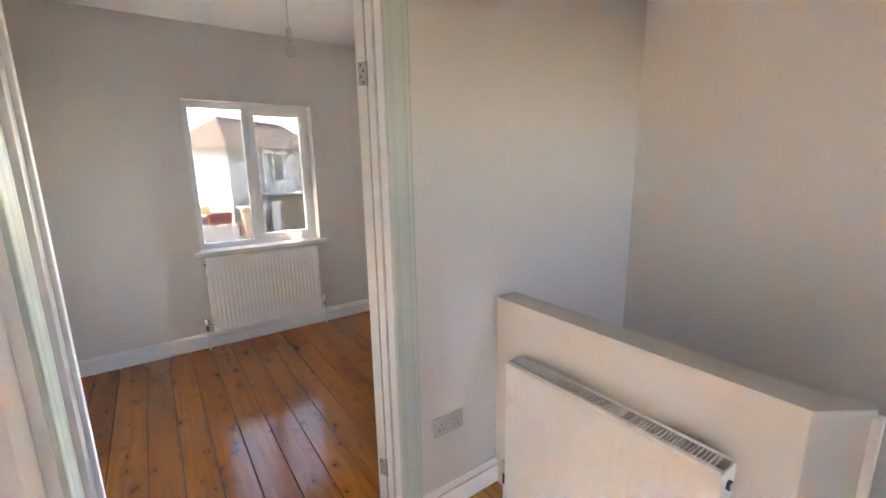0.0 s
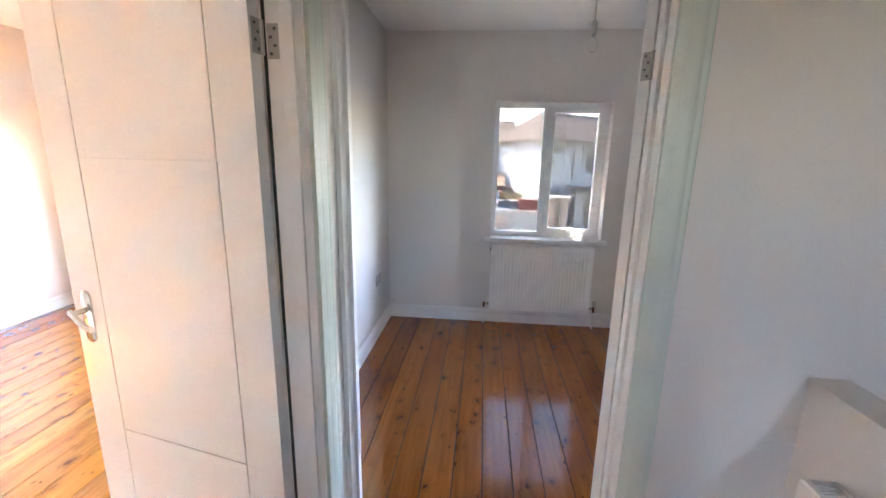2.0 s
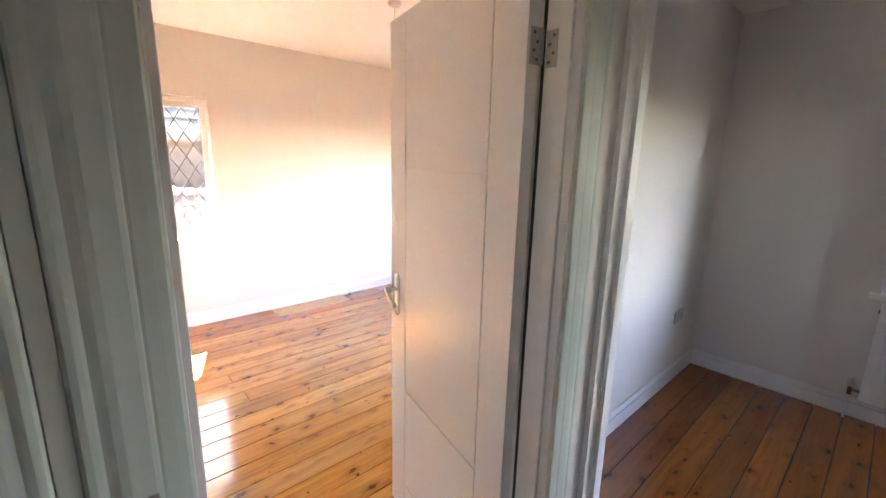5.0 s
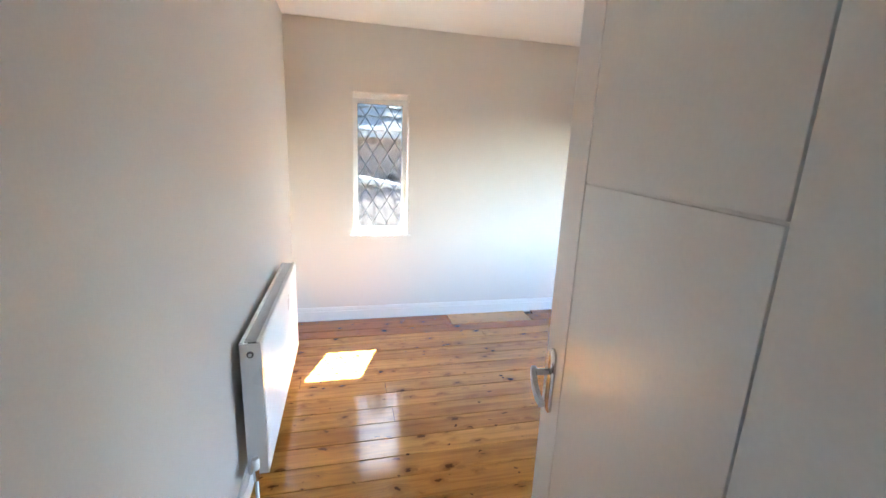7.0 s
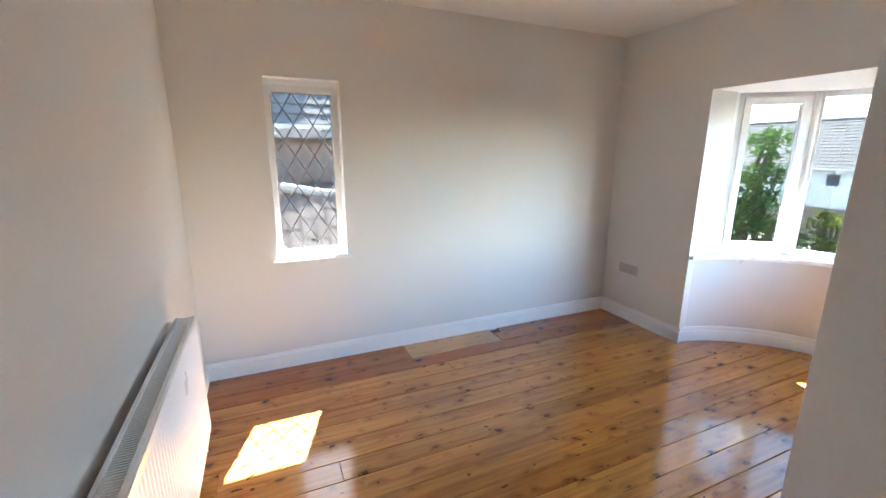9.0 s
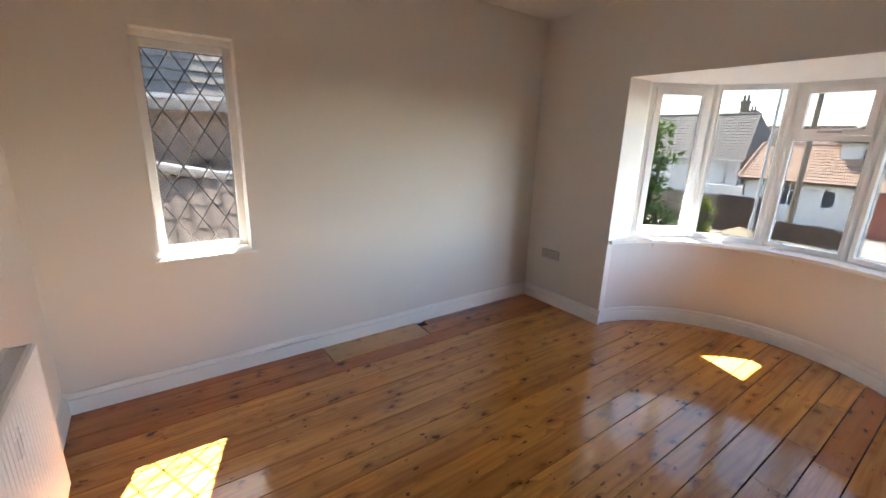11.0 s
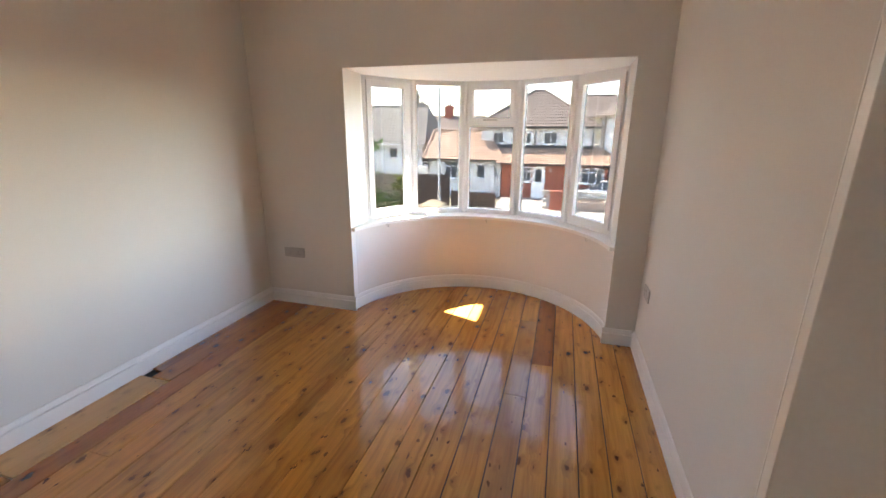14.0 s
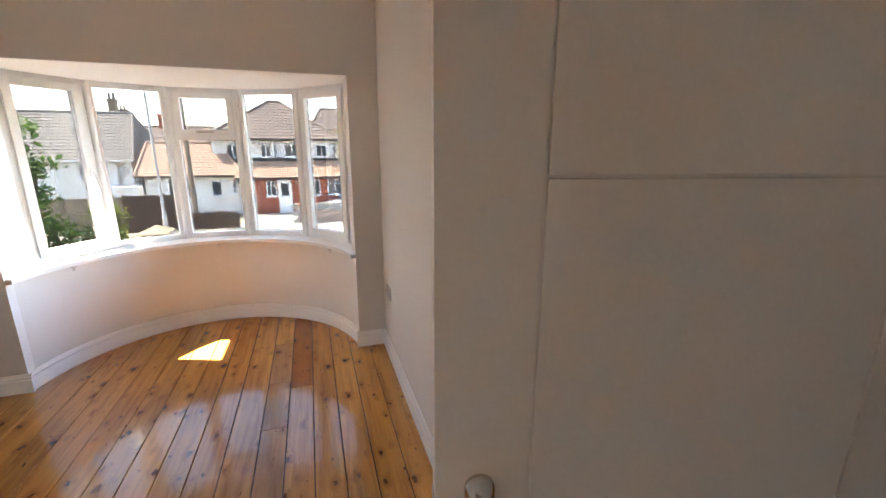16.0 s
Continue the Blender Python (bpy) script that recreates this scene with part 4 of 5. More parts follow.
# bare bulb on its flex
def pendant(at, label, drop=0.0):
    e = thing("pendant_light", label, "lamp", at=at)
    bm = bmesh.new()
    lathe(bm, [(0.045, -0.0005), (0.045, -0.008), (0.035, -0.022), (0.010, -0.030)], 24)
    part("ceiling_rose", bm, PLASTIC, e, smooth=True)
    bm = bmesh.new()
    tube(bm, [(0, 0, -0.028), (0.001, 0, -0.15 + drop / 2), (0, 0, -0.30 + drop)], 0.0032, 8)
    part("flex", bm, PLASTIC, e, smooth=True)
    bm = bmesh.new()
    lathe(bm, [(0.006, -0.295 + drop), (0.014, -0.305 + drop), (0.016, -0.33 + drop), (0.0165, -0.355 + drop), (0.014, -0.36 + drop)], 20)
    part("lampholder", bm, PLASTIC, e, smooth=True)
    bm = bmesh.new()
    lathe(bm, [(0.011, -0.356 + drop), (0.011, -0.372 + drop)], 18)
    part("bulb_cap", bm, STEEL, e, smooth=True)
    bm = bmesh.new()
    lathe(bm, [(0.011, -0.372 + drop), (0.016, -0.386 + drop), (0.026, -0.402 + drop), (0.030, -0.420 + drop), (0.027, -0.436 + drop), (0.015, -0.449 + drop), (0.002, -0.4515 + drop)], 20)
    b = part("bulb", bm, BULB, e, "clear glass bulb", smooth=True)
    b.visible_shadow = False
    return e


pendant(pose(1.885, 3.26, H), "bare clear bulb on a short white flex")
pendant(pose(-1.0, 2.74, H), "bare clear bulb hanging from the bay room ceiling", 0.08)


# ---- the street ----
ASPHALT = surface("asphalt", (0.075, 0.073, 0.07), rough=0.9, big=0.3, fine=30, bump=0.4, spread=0.25)
PAVING = surface("pale_concrete", (0.42, 0.385, 0.33), rough=0.9, big=0.4, fine=18, bump=0.3, spread=0.15)
GRASS = surface("dry_ground", (0.24, 0.21, 0.15), (0.20, 0.20, 0.12), rough=0.95, big=0.5, fine=25, bump=0.5, spread=0.3)
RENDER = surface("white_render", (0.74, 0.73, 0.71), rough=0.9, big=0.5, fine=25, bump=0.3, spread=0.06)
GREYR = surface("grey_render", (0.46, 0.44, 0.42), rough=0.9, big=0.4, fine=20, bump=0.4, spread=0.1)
REDBRICK = surface("red_brick", (0.40, 0.12, 0.07), (0.30, 0.09, 0.055), rough=0.85, big=1.2, fine=14, bump=0.3, spread=0.15)
BUFFBRICK = surface("weathered_brick", (0.58, 0.43, 0.35), (0.42, 0.31, 0.25), rough=0.9, big=2.0, fine=25, bump=0.4, spread=0.2, random_tone=0.35)
TILE_O = surface("orange_roof_tile", (0.42, 0.29, 0.21), (0.33, 0.215, 0.155), rough=0.8, big=0.8, fine=9, bump=0.2, spread=0.15)
TILE_B = surface("brown_roof_tile", (0.20, 0.155, 0.13), (0.135, 0.108, 0.095), rough=0.8, big=0.8, fine=9, bump=0.2, spread=0.2)
PANTILE = surface("weathered_pantile", (0.33, 0.265, 0.22), (0.20, 0.16, 0.135), rough=0.85, big=0.9, fine=8, bump=0.25, spread=0.25, random_tone=0.25)
TILE_G = surface("grey_roof_tile", (0.25, 0.235, 0.215), (0.16, 0.15, 0.14), rough=0.85, big=0.9, fine=8, bump=0.25, spread=0.25, random_tone=0.25)
FENCE = surface("brown_fence", (0.085, 0.05, 0.035), (0.055, 0.035, 0.026), rough=0.85, big=1.5, fine=20, bump=0.3, spread=0.2, stretch=(1, 1, 0.15), random_tone=0.3)
OLDWOOD = surface("weathered_wood", (0.24, 0.19, 0.14), rough=0.85, big=2, fine=20, spread=0.25, stretch=(1, 1, 0.1))
POLE = surface("galvanised_post", (0.50, 0.49, 0.46), rough=0.55, spread=0.12)
DARKGLASS = surface("dark_window_glass", (0.05, 0.06, 0.07), rough=0.06, bump=0.0, spread=0.1)
LEAF = surface("leaf", (0.13, 0.24, 0.04), (0.07, 0.14, 0.025), rough=0.6, big=1.5, fine=10, bump=0.0, spread=0.3)
LEAF_Y = surface("yellow_leaf", (0.30, 0.32, 0.05), (0.17, 0.22, 0.035), rough=0.6, big=1.5, fine=10, bump=0.0, spread=0.3)
for m in (LEAF, LEAF_Y):
    # thin leaves let the sun through
    nt = m.node_tree
    p = nt.nodes["Principled BSDF"]
    tl, mx = nt.nodes.new("ShaderNodeBsdfTranslucent"), nt.nodes.new("ShaderNodeMixShader")
    mx.inputs[0].default_value = 0.45
    nt.links.new(p.inputs["Base Color"].links[0].from_socket, tl.inputs["Color"])
    nt.links.new(p.outputs[0], mx.inputs[1])
    nt.links.new(tl.outputs[0], mx.inputs[2])
    nt.links.new(mx.outputs[0], nt.nodes["Material Output"].inputs[0])
BARK = surface("bark", (0.12, 0.085, 0.06), rough=0.9, bump=0.5, spread=0.3)
SILVER = surface("silver_car_paint", (0.62, 0.64, 0.66), rough=0.25, metal=0.3, bump=0.0, spread=0.03, coat=1.0)
MAROON = surface("maroon_paint", (0.20, 0.05, 0.04), rough=0.6, spread=0.15)
ORANGE = surface("orange_red_brick", (0.50, 0.15, 0.07), rough=0.8, spread=0.15)
YELLOWF = surface("new_fence_wood", (0.55, 0.40, 0.17), rough=0.8, spread=0.2, random_tone=0.2)
BLACKP = surface("black_gutter", (0.025, 0.025, 0.027), rough=0.4, spread=0.1)
G = -2.9

bm = bmesh.new()
box(bm, -900, 900, -900, 900, G - 0.3, G - 0.13)
tagged(part("ground", bm, GRASS), "dry earth and worn grass that runs to the horizon", "ground", kind="structure")
setting("road", boxes((-120, 120, 11.0, 23.3, G - 0.13, G - 0.12)), ASPHALT, "dark asphalt street between the houses", "road")
setting("pavement", boxes((-120, 120, 8.8, 11.0, G - 0.13, G, ), r=0.01), PAVING, "pale concrete pavement with a kerb", "pavement")
setting("pavement", boxes((-120, 120, 23.3, 26.4, G - 0.13, G), r=0.01), PAVING, "pale concrete pavement across the street", "pavement")
# the strip below the front windows is unseen, added to bounce light indoors
setting("forecourt", boxes((-4.2, 4.4, 26.4, 33.6, G - 0.13, G + 0.004), (-9.0, 9.0, 4.8, 8.8, G - 0.13, G + 0.004), (-3.9, -2.95, -6.0, 4.8, G - 0.13, G + 0.004), (-4, 9, -9, -1.5, G - 0.13, G + 0.004), (4.6, 20, 27.4, 40, G - 0.13, G + 0.004)), PAVING, "pale gravel and concrete forecourts, with an unseen strip added to bounce light indoors", "forecourt")


def course_slope(bm, e0, e1, r0, r1, n, lip=0.03, col=0.32):
    """Tile courses between an eave edge and a ridge edge, each lapping over the one below, with a roll to each tile."""
    e0, e1, r0, r1 = map(Vector, (e0, e1, r0, r1))
    nrm = (e1 - e0).cross((r0 + r1) / 2 - e0).normalized()
    if nrm.z < 0:
        nrm = -nrm
    roll = (0.0, 1.0, 0.55, 0.1)
    for i in range(n):
        a, b = i / n, (i + 1) / n
        p0, p1, q0, q1 = e0.lerp(r0, a), e1.lerp(r1, a), e0.lerp(r0, b), e1.lerp(r1, b)
        k = max(1, int((p1 - p0).length / col)) * 4
        low, mid, top = [], [], []
        for j in range(k + 1):
            f = j / k
            u = nrm * (0.016 * roll[j % 4])
            low.append(bm.verts.new(p0.lerp(p1, f)))
            mid.append(bm.verts.new(p0.lerp(p1, f) + nrm * lip + u))
            top.append(bm.verts.new(q0.lerp(q1, f) + u))
        for j in range(k):
            bm.faces.new((mid[j], mid[j + 1], top[j + 1], top[j]))
            bm.faces.new((low[j], low[j + 1], mid[j + 1], mid[j]))
    return bm


def hip_roof(name, parent, x0, x1, y0, y1, ze, zr, hipl, hipr, mat, n=14, label=""):
    """Ridge along x, hipped in by hipl and hipr at its ends (0: gable)."""
    ym = (y0 + y1) / 2
    a, b = (x0 + hipl, ym, zr), (x1 - hipr, ym, zr)
    bm = bmesh.new()
    course_slope(bm, (x0, y0, ze), (x1, y0, ze), a, b, n)
    course_slope(bm, (x1, y1, ze), (x0, y1, ze), b, a, n)
    course_slope(bm, (x0, y1, ze), (x0, y0, ze), a, a, n)
    course_slope(bm, (x1, y0, ze), (x1, y1, ze), b, b, n)
    box(bm, x0, x1, y0, y1, ze - 0.12, ze)
    r = part(name, bm, mat, parent, label)
    bm = bmesh.new()
    tube(bm, [Vector(a) + Vector((0, 0, 0.03)), Vector(b) + Vector((0, 0, 0.03))], 0.11, 8)
    for p, q in ((a, (x0, y0, ze)), (b, (x1, y0, ze))):
        tube(bm, [Vector(p) + Vector((0, 0, 0.03)), Vector(q) + Vector((0, 0, 0.03))], 0.09, 8)
    part("ridge_tiles", bm, mat, r)
    return r


def facade_window(parent, x0, x1, z0, z1, y, bars=1, name="window", frame_w=0.06, mat=None, transom=0.0):
    """White framed window, recessed glass, on a wall that faces -y."""
    bm = boxes((x0, x1, y - 0.06, y + 0.02, z0, z0 + frame_w), (x0, x1, y - 0.06, y + 0.02, z1 - frame_w, z1), (x0, x0 + frame_w, y - 0.055, y + 0.02, z0, z1), (x1 - frame_w, x1, y - 0.055, y + 0.02, z0, z1))
    for i in range(bars):
        c = x0 + (x1 - x0) * (i + 1) / (bars + 1)
        box(bm, c - 0.03, c + 0.03, y - 0.05, y + 0.02, z0 + 0.01, z1 - 0.01)
    if transom:
        box(bm, x0 + 0.01, x1 - 0.01, y - 0.05, y + 0.02, transom - 0.03, transom + 0.03)
    w = part(name, bm, mat or UPVC, parent, "white framed window")
    part("pane", boxes((x0 + 0.03, x1 - 0.03, y - 0.02, y + 0.01, z0 + 0.03, z1 - 0.03)), DARKGLASS, w)
    part("sill", boxes((x0 - 0.05, x1 + 0.05, y - 0.12, y, z0 - 0.06, z0)), UPVC, w)
    return w


def chimney(parent, x, y, z0, z1, w=0.55, mat=None):
    c = part("chimney", boxes((x - w / 2, x + w / 2, y - w / 2, y + w / 2, z0, z1), (x - w / 2 - 0.06, x + w / 2 + 0.06, y - w / 2 - 0.06, y + w / 2 + 0.06, z1 - 0.18, z1 - 0.06)), mat or REDBRICK, parent)
    for dx in (-0.13, 0.13):
        bm = bmesh.new()
        lathe(bm, [(0.11, 0), (0.09, 0.1), (0.085, 0.35), (0.10, 0.4)], 10, Matrix.Translation((x + dx, y, z1)))
        part("chimney_pot", bm, TILE_B, c)
    return c


# house with white upper storey over red brick
h = thing("house", "house with red brick below, white render above and brown hipped roof", "house")
part("ground_floor_wall", boxes((-4.35, 2.75, 31.5, 33.6, G - 0.1, -0.42)), REDBRICK, h)
part("upper_wall", boxes((-6.3, 1.85, 33.5, 40.0, G - 0.1, 2.0)), RENDER, h)
bm = bmesh.new()
course_slope(bm, (-4.75, 31.15, -0.5), (2.95, 31.15, -0.5), (-4.75, 33.5, 0.52), (2.95, 33.5, 0.52), 9)
box(bm, -4.7, 2.9, 31.2, 33.5, -0.56, -0.50)
part("porch_roof", bm, TILE_O, h, "orange tiled lean-to roof")
hip_roof("roof", h, -6.75, 2.25, 33.1, 40.4, 2.02, 4.75, 4.0, 4.2, TILE_B, 13)
part("gutter", boxes((-6.75, 2.25, 33.0, 33.1, 1.93, 2.03), (-6.3, 1.85, 33.44, 33.5, 0.50, 0.72), (-4.7, 2.9, 31.05, 31.15, -0.60, -0.49)), BLACKP, h)
for a in (-2.32, 1.7):
    part("drainpipe", boxes((a, a + 0.07, 33.42, 33.49, 0.5, 1.95)), BLACKP, h)
for a, b in ((-3.25, -2.55), (-1.69, -0.69), (0.45, 1.25), (-5.4, -4.6)):
    facade_window(h, a, b, 0.78, 1.62, 33.5)
facade_window(h, -2.92, -2.28, -1.75, -0.72, 31.5, 1, transom=-1.05)
facade_window(h, 0.02, 0.55, -1.75, -0.72, 31.5, 0)
facade_window(h, 1.05, 2.55, -1.75, -0.72, 31.5, 2, transom=-1.0)
d = part("door", boxes((-2.20, -1.32, 31.44, 31.5, G, -0.66), r=0.01), UPVC, h, "white panelled front door")
part("pane", boxes((-1.98, -1.54, 31.425, 31.45, -1.75, -0.9)), DARKGLASS, d)
part("wall_lamp", boxes((-1.02, -0.92, 31.38, 31.5, -1.0, -0.78)), PLASTIC, h)

bm = bmesh.new()
tube(bm, [(-0.08, 37.0, 3.6), (-0.14, 37.0, 5.15)], 0.03, 6)
tube(bm, [(-0.48, 36.6, 5.0), (0.22, 37.3, 5.0)], 0.018, 6)
for i in range(5):
    f = i / 4
    tube(bm, [(-0.48 + 0.7 * f + 0.14, 36.6 + 0.7 * f - 0.14, 5.0), (-0.48 + 0.7 * f - 0.14, 36.6 + 0.7 * f + 0.14, 5.0)], 0.012, 5)
part("aerial", bm, POLE, h, "grey metal television aerial")

# white bungalow with orange roof
h = thing("bungalow", "low white rendered bungalow with an orange tiled roof", "house")
part("wall", boxes((-10.1, -4.5, 32.0, 37.0, G - 0.1, -0.3)), RENDER, h)
hip_roof("roof", h, -10.4, -4.25, 31.7, 37.3, -0.32, 1.72, 0.1, 1.75, TILE_O, 13)
part("gutter", boxes((-10.4, -4.25, 31.6, 31.7, -0.42, -0.32)), BLACKP, h)
part("drainpipe", boxes((-10.08, -10.0, 31.92, 31.99, G, -0.4)), BLACKP, h)
facade_window(h, -6.28, -5.65, -1.68, -0.68, 32.0, 0)
facade_window(h, -5.05, -4.72, -1.6, -0.8, 32.0, 0, transom=-1.2)
facade_window(h, -8.75, -7.25, -1.75, -0.45, 32.0, 2, transom=-0.85)
part("outhouse", boxes((-12.6, -10.1, 32.6, 35.0, G - 0.1, -1.0)), RENDER, h)

# long white house with grey tiles
h = thing("house", "white rendered house with a long grey tiled roof", "house")
part("wall", boxes((-30, -11.2, 34.0, 41.0, G - 0.1, 0.66)), RENDER, h)
hip_roof("roof", h, -30.4, -10.9, 33.6, 41.4, 0.66, 3.75, 0.2, 0.9, TILE_G, 15)
part("gutter", boxes((-30.4, -10.9, 33.5, 33.6, 0.55, 0.65)), UPVC, h)
facade_window(h, -14.1, -13.3, -0.5, 0.35, 34.0, 0, transom=0.0)
facade_window(h, -19.0, -17.8, -0.7, 0.35, 34.0, 1)
part("drainpipe", boxes((-12.0, -11.93, 33.92, 33.99, G, 0.6)), OLDWOOD, h)
bm = bmesh.new()
tube(bm, [(-11.7, 33.98, -0.1), (-11.7, 33.85, -0.1)], 0.28, 16)
part("vent", bm, POLE, h)
chimney(h, -13.25, 38.5, 2.6, 4.8, 0.45, OLDWOOD)

# dark roofs behind
h = thing("house", "distant house with a dark brown roof and brick chimneys", "house")
part("wall", boxes((-19, -9.2, 46, 54, G - 0.1, 1.3)), RENDER, h)
hip_roof("roof", h, -19.4, -8.8, 45.6, 54.4, 1.3, 3.35, 0.2, 0.2, TILE_B, 12)
chimney(h, -13.3, 50.0, 2.6, 4.55, 0.85)
chimney(h, -16.6, 50.0, 2.6, 4.9, 0.7, TILE_B)
h = thing("house", "distant cream rendered house with a brown tiled roof", "house")
part("wall", boxes((0.6, 4.4, 47.0, 53.0, G - 0.1, 3.2)), surface("cream_render", (0.60, 0.52, 0.36), rough=0.9, spread=0.1), h)
hip_roof("roof", h, 0.2, 4.8, 46.6, 53.4, 3.2, 5.4, 1.2, 0.2, TILE_B, 13)
facade_window(h, 1.2, 2.2, 0.4, 1.9, 47.0)


def board_fence(name, label, x0, x1, y, z0, z1, mat, bw=0.12):
    e = thing(name, label, "fence")
    n = int((x1 - x0) / bw)
    for i in range(n):
        dz = 0.015 * math.sin(i * 2.3)
        part("board", boxes((x0 + i * bw, x0 + i * bw + bw - 0.008, y, y + 0.02, z0, z1 + dz)), mat, e)
    for i in range(int((x1 - x0) / 1.8) + 1):
        x = x0 + i * 1.8
        part("post", boxes((x - 0.05, x + 0.05, y + 0.02, y + 0.12, z0, z1 + 0.06)), mat, e)
    for z in (z0 + 0.25 * (z1 - z0), z0 + 0.8 * (z1 - z0)):
        part("rail", boxes((x0, x1, y + 0.02, y + 0.06, z - 0.04, z + 0.04)), mat, e)
    return e


board_fence("fence", "tall dark brown close-boarded fence beside the pavement", -9.3, -6.8, 26.6, G, -0.98, FENCE)
board_fence("fence", "low dark brown boarded fence beside the forecourt", -6.75, -3.95, 26.6, G, -1.98, FENCE)
board_fence("fence", "grey weathered fence behind the bushes", -15.5, -9.4, 27.6, G, -1.15, OLDWOOD, 0.16)
board_fence("fence", "new yellow wooden fence by the grey house", 3.0, 4.6, 31.4, G, -1.0, YELLOWF)

e = thing("lamp_post", "tall pale metal street lamp post", "lamp post")
bm = bmesh.new()
lathe(bm, [(0.11, 0), (0.11, 1.0), (0.075, 1.1), (0.06, 7.5)], 12, Matrix.Translation((-7.35, 25.8, G)))
part("post", bm, POLE, e, smooth=True)
bm = bmesh.new()
tube(bm, [(-7.35, 25.8, G + 7.4), (-7.35, 25.4, G + 7.9), (-7.35, 24.6, G + 8.1)], 0.04, 8)
part("arm", bm, POLE, e, smooth=True)
part("lantern", boxes((-7.47, -7.23, 23.9, 24.65, G + 8.03, G + 8.17), r=0.03), POLE, e)
e = thing("telegraph_pole", "brown wooden telegraph pole beside the pavement", "pole")
bm = bmesh.new()
lathe(bm, [(0.14, 0), (0.10, 8.6)], 12, Matrix.Translation((-6.16, 26.9, G)))
part("shaft", bm, OLDWOOD, e, smooth=True)
part("cap", boxes((-6.3, -6.02, 26.76, 27.04, G + 8.6, G + 8.66), r=0.01), POLE, e)
e = thing("gate_pier", "brick gate pier with a sandy pyramid cap", "gate pier")
part("shaft", boxes((-8.0, -7.0, 24.2, 25.2, G, -2.62)), BUFFBRICK, e)
bm = bmesh.new()
lathe(bm, [(1.0, -2.62), (0.95, -2.56), (0.05, -2.25)], 4, Matrix.Translation((-7.45, 24.7, 0)) @ Matrix.Rotation(radians(45), 4, "Z"))
part("cap", bm, surface("sandstone", (0.42, 0.34, 0.22), rough=0.9, spread=0.15), e)
e = thing("garden_wall", "low brick forecourt wall with end piers", "wall")
part("wall", boxes((0.1, 2.9, 27.0, 27.22, G, -2.15)), BUFFBRICK, e)
part("coping", boxes((0.05, 2.95, 26.96, 27.26, -2.15, -2.08)), PAVING, e)
part("pier", boxes((-0.75, 0.1, 26.9, 27.3, G, -1.86)), REDBRICK, e)
part("pier_cap", boxes((-0.82, 0.17, 26.84, 27.36, -1.86, -1.76), r=0.02), REDBRICK, e)


def car(name, label, mat, at, length=4.3, group=""):
    """Hatchback: lofted body, cabin with dark glass, four wheels, lamps. Local x forward, z from the ground."""
    e = thing(name, label, "car", group, at)
    bm = bmesh.new()
    secs = [(-0.5, 0.42, 0.62, 0.62), (-0.49, 0.30, 0.86, 0.76), (-0.38, 0.22, 0.93, 0.84), (0.0, 0.20, 0.95, 0.86), (0.25, 0.20, 0.92, 0.86), (0.42, 0.24, 0.78, 0.80), (0.49, 0.32, 0.66, 0.70), (0.5, 0.42, 0.56, 0.60)]
    sweep(bm, [(-1, 0.0), (-0.94, 0.55), (-0.85, 0.92), (-0.6, 1.0), (0.6, 1.0), (0.85, 0.92), (0.94, 0.55), (1, 0.0)], [((f * length, 0, z0), (0, w, 0), (0, 0, z1 - z0)) for f, z0, z1, w in secs])
    body = part("body", bm, mat, e, smooth=True)
    bm = bmesh.new()
    secs = [(-0.47, 0.90, 0.02, 0.70), (-0.36, 0.90, 0.48, 0.60), (-0.05, 0.92, 0.54, 0.60), (0.10, 0.92, 0.48, 0.62), (0.27, 0.90, 0.02, 0.70)]
    sweep(bm, [(-1, 0), (-0.86, 0.9), (-0.7, 1.0), (0.7, 1.0), (0.86, 0.9), (1, 0)], [((f * length, 0, z), (0, w, 0), (0, 0, hh)) for f, z, hh, w in secs])
    part("cabin_glass", bm, DARKGLASS, e, "dark car windows", smooth=True)
    bm = bmesh.new()
    sweep(bm, [(-0.7, 0.0), (-0.6, 0.03), (0.6, 0.03), (0.7, 0.0)], [((f * length, 0, z), (0, w, 0), (0, 0, 1)) for f, z, w in ((-0.38, 1.37, 0.75), (-0.05, 1.455, 0.82), (0.11, 1.40, 0.78))])
    part("roof_panel", bm, mat, e, smooth=True)
    for f in (-0.36, -0.16, 0.08):
        for s in (-1, 1):
            bm = bmesh.new()
            tube(bm, [(f * length, s * 0.70, 0.92), (f * length * 0.96 - 0.02, s * 0.54, 1.42)], 0.035, 6)
            part("pillar", bm, mat, e)
    for f in (-0.31, 0.31):
        for s in (-1, 1):
            m = Matrix.Translation((f * length, s * 0.80, 0.31)) @ Matrix.Rotation(radians(90), 4, "X")
            bm = bmesh.new()
            lathe(bm, [(0.20, -0.09), (0.29, -0.10), (0.31, -0.06), (0.31, 0.06), (0.29, 0.10), (0.20, 0.09)], 20, m)
            w = part("wheel", bm, BLACK, e, "black tyre", smooth=True)
            bm = bmesh.new()
            lathe(bm, [(0.05, -0.10), (0.20, -0.085), (0.20, 0.085), (0.05, 0.10)], 16, m)
            part("rim", bm, SILVER, w)
    for s in (-1, 1):
        part("headlight", boxes((0.455 * length, 0.487 * length, s * 0.58 - 0.13, s * 0.58 + 0.13, 0.58, 0.70), r=0.02), CHROME, e)
        part("tail_light", boxes((-0.502 * length, -0.47 * length, s * 0.62 - 0.10, s * 0.62 + 0.10, 0.62, 0.84), r=0.02), MAROON, e)
    return e


car("car", "silver hatchback parked on the forecourt", SILVER, pose(2.75, 31.0, G, 0, 0, 180))
car("car", "silver blue saloon parked behind the concrete wall", SILVER, pose(1.9, 34.6, G, 0, 0, 0))

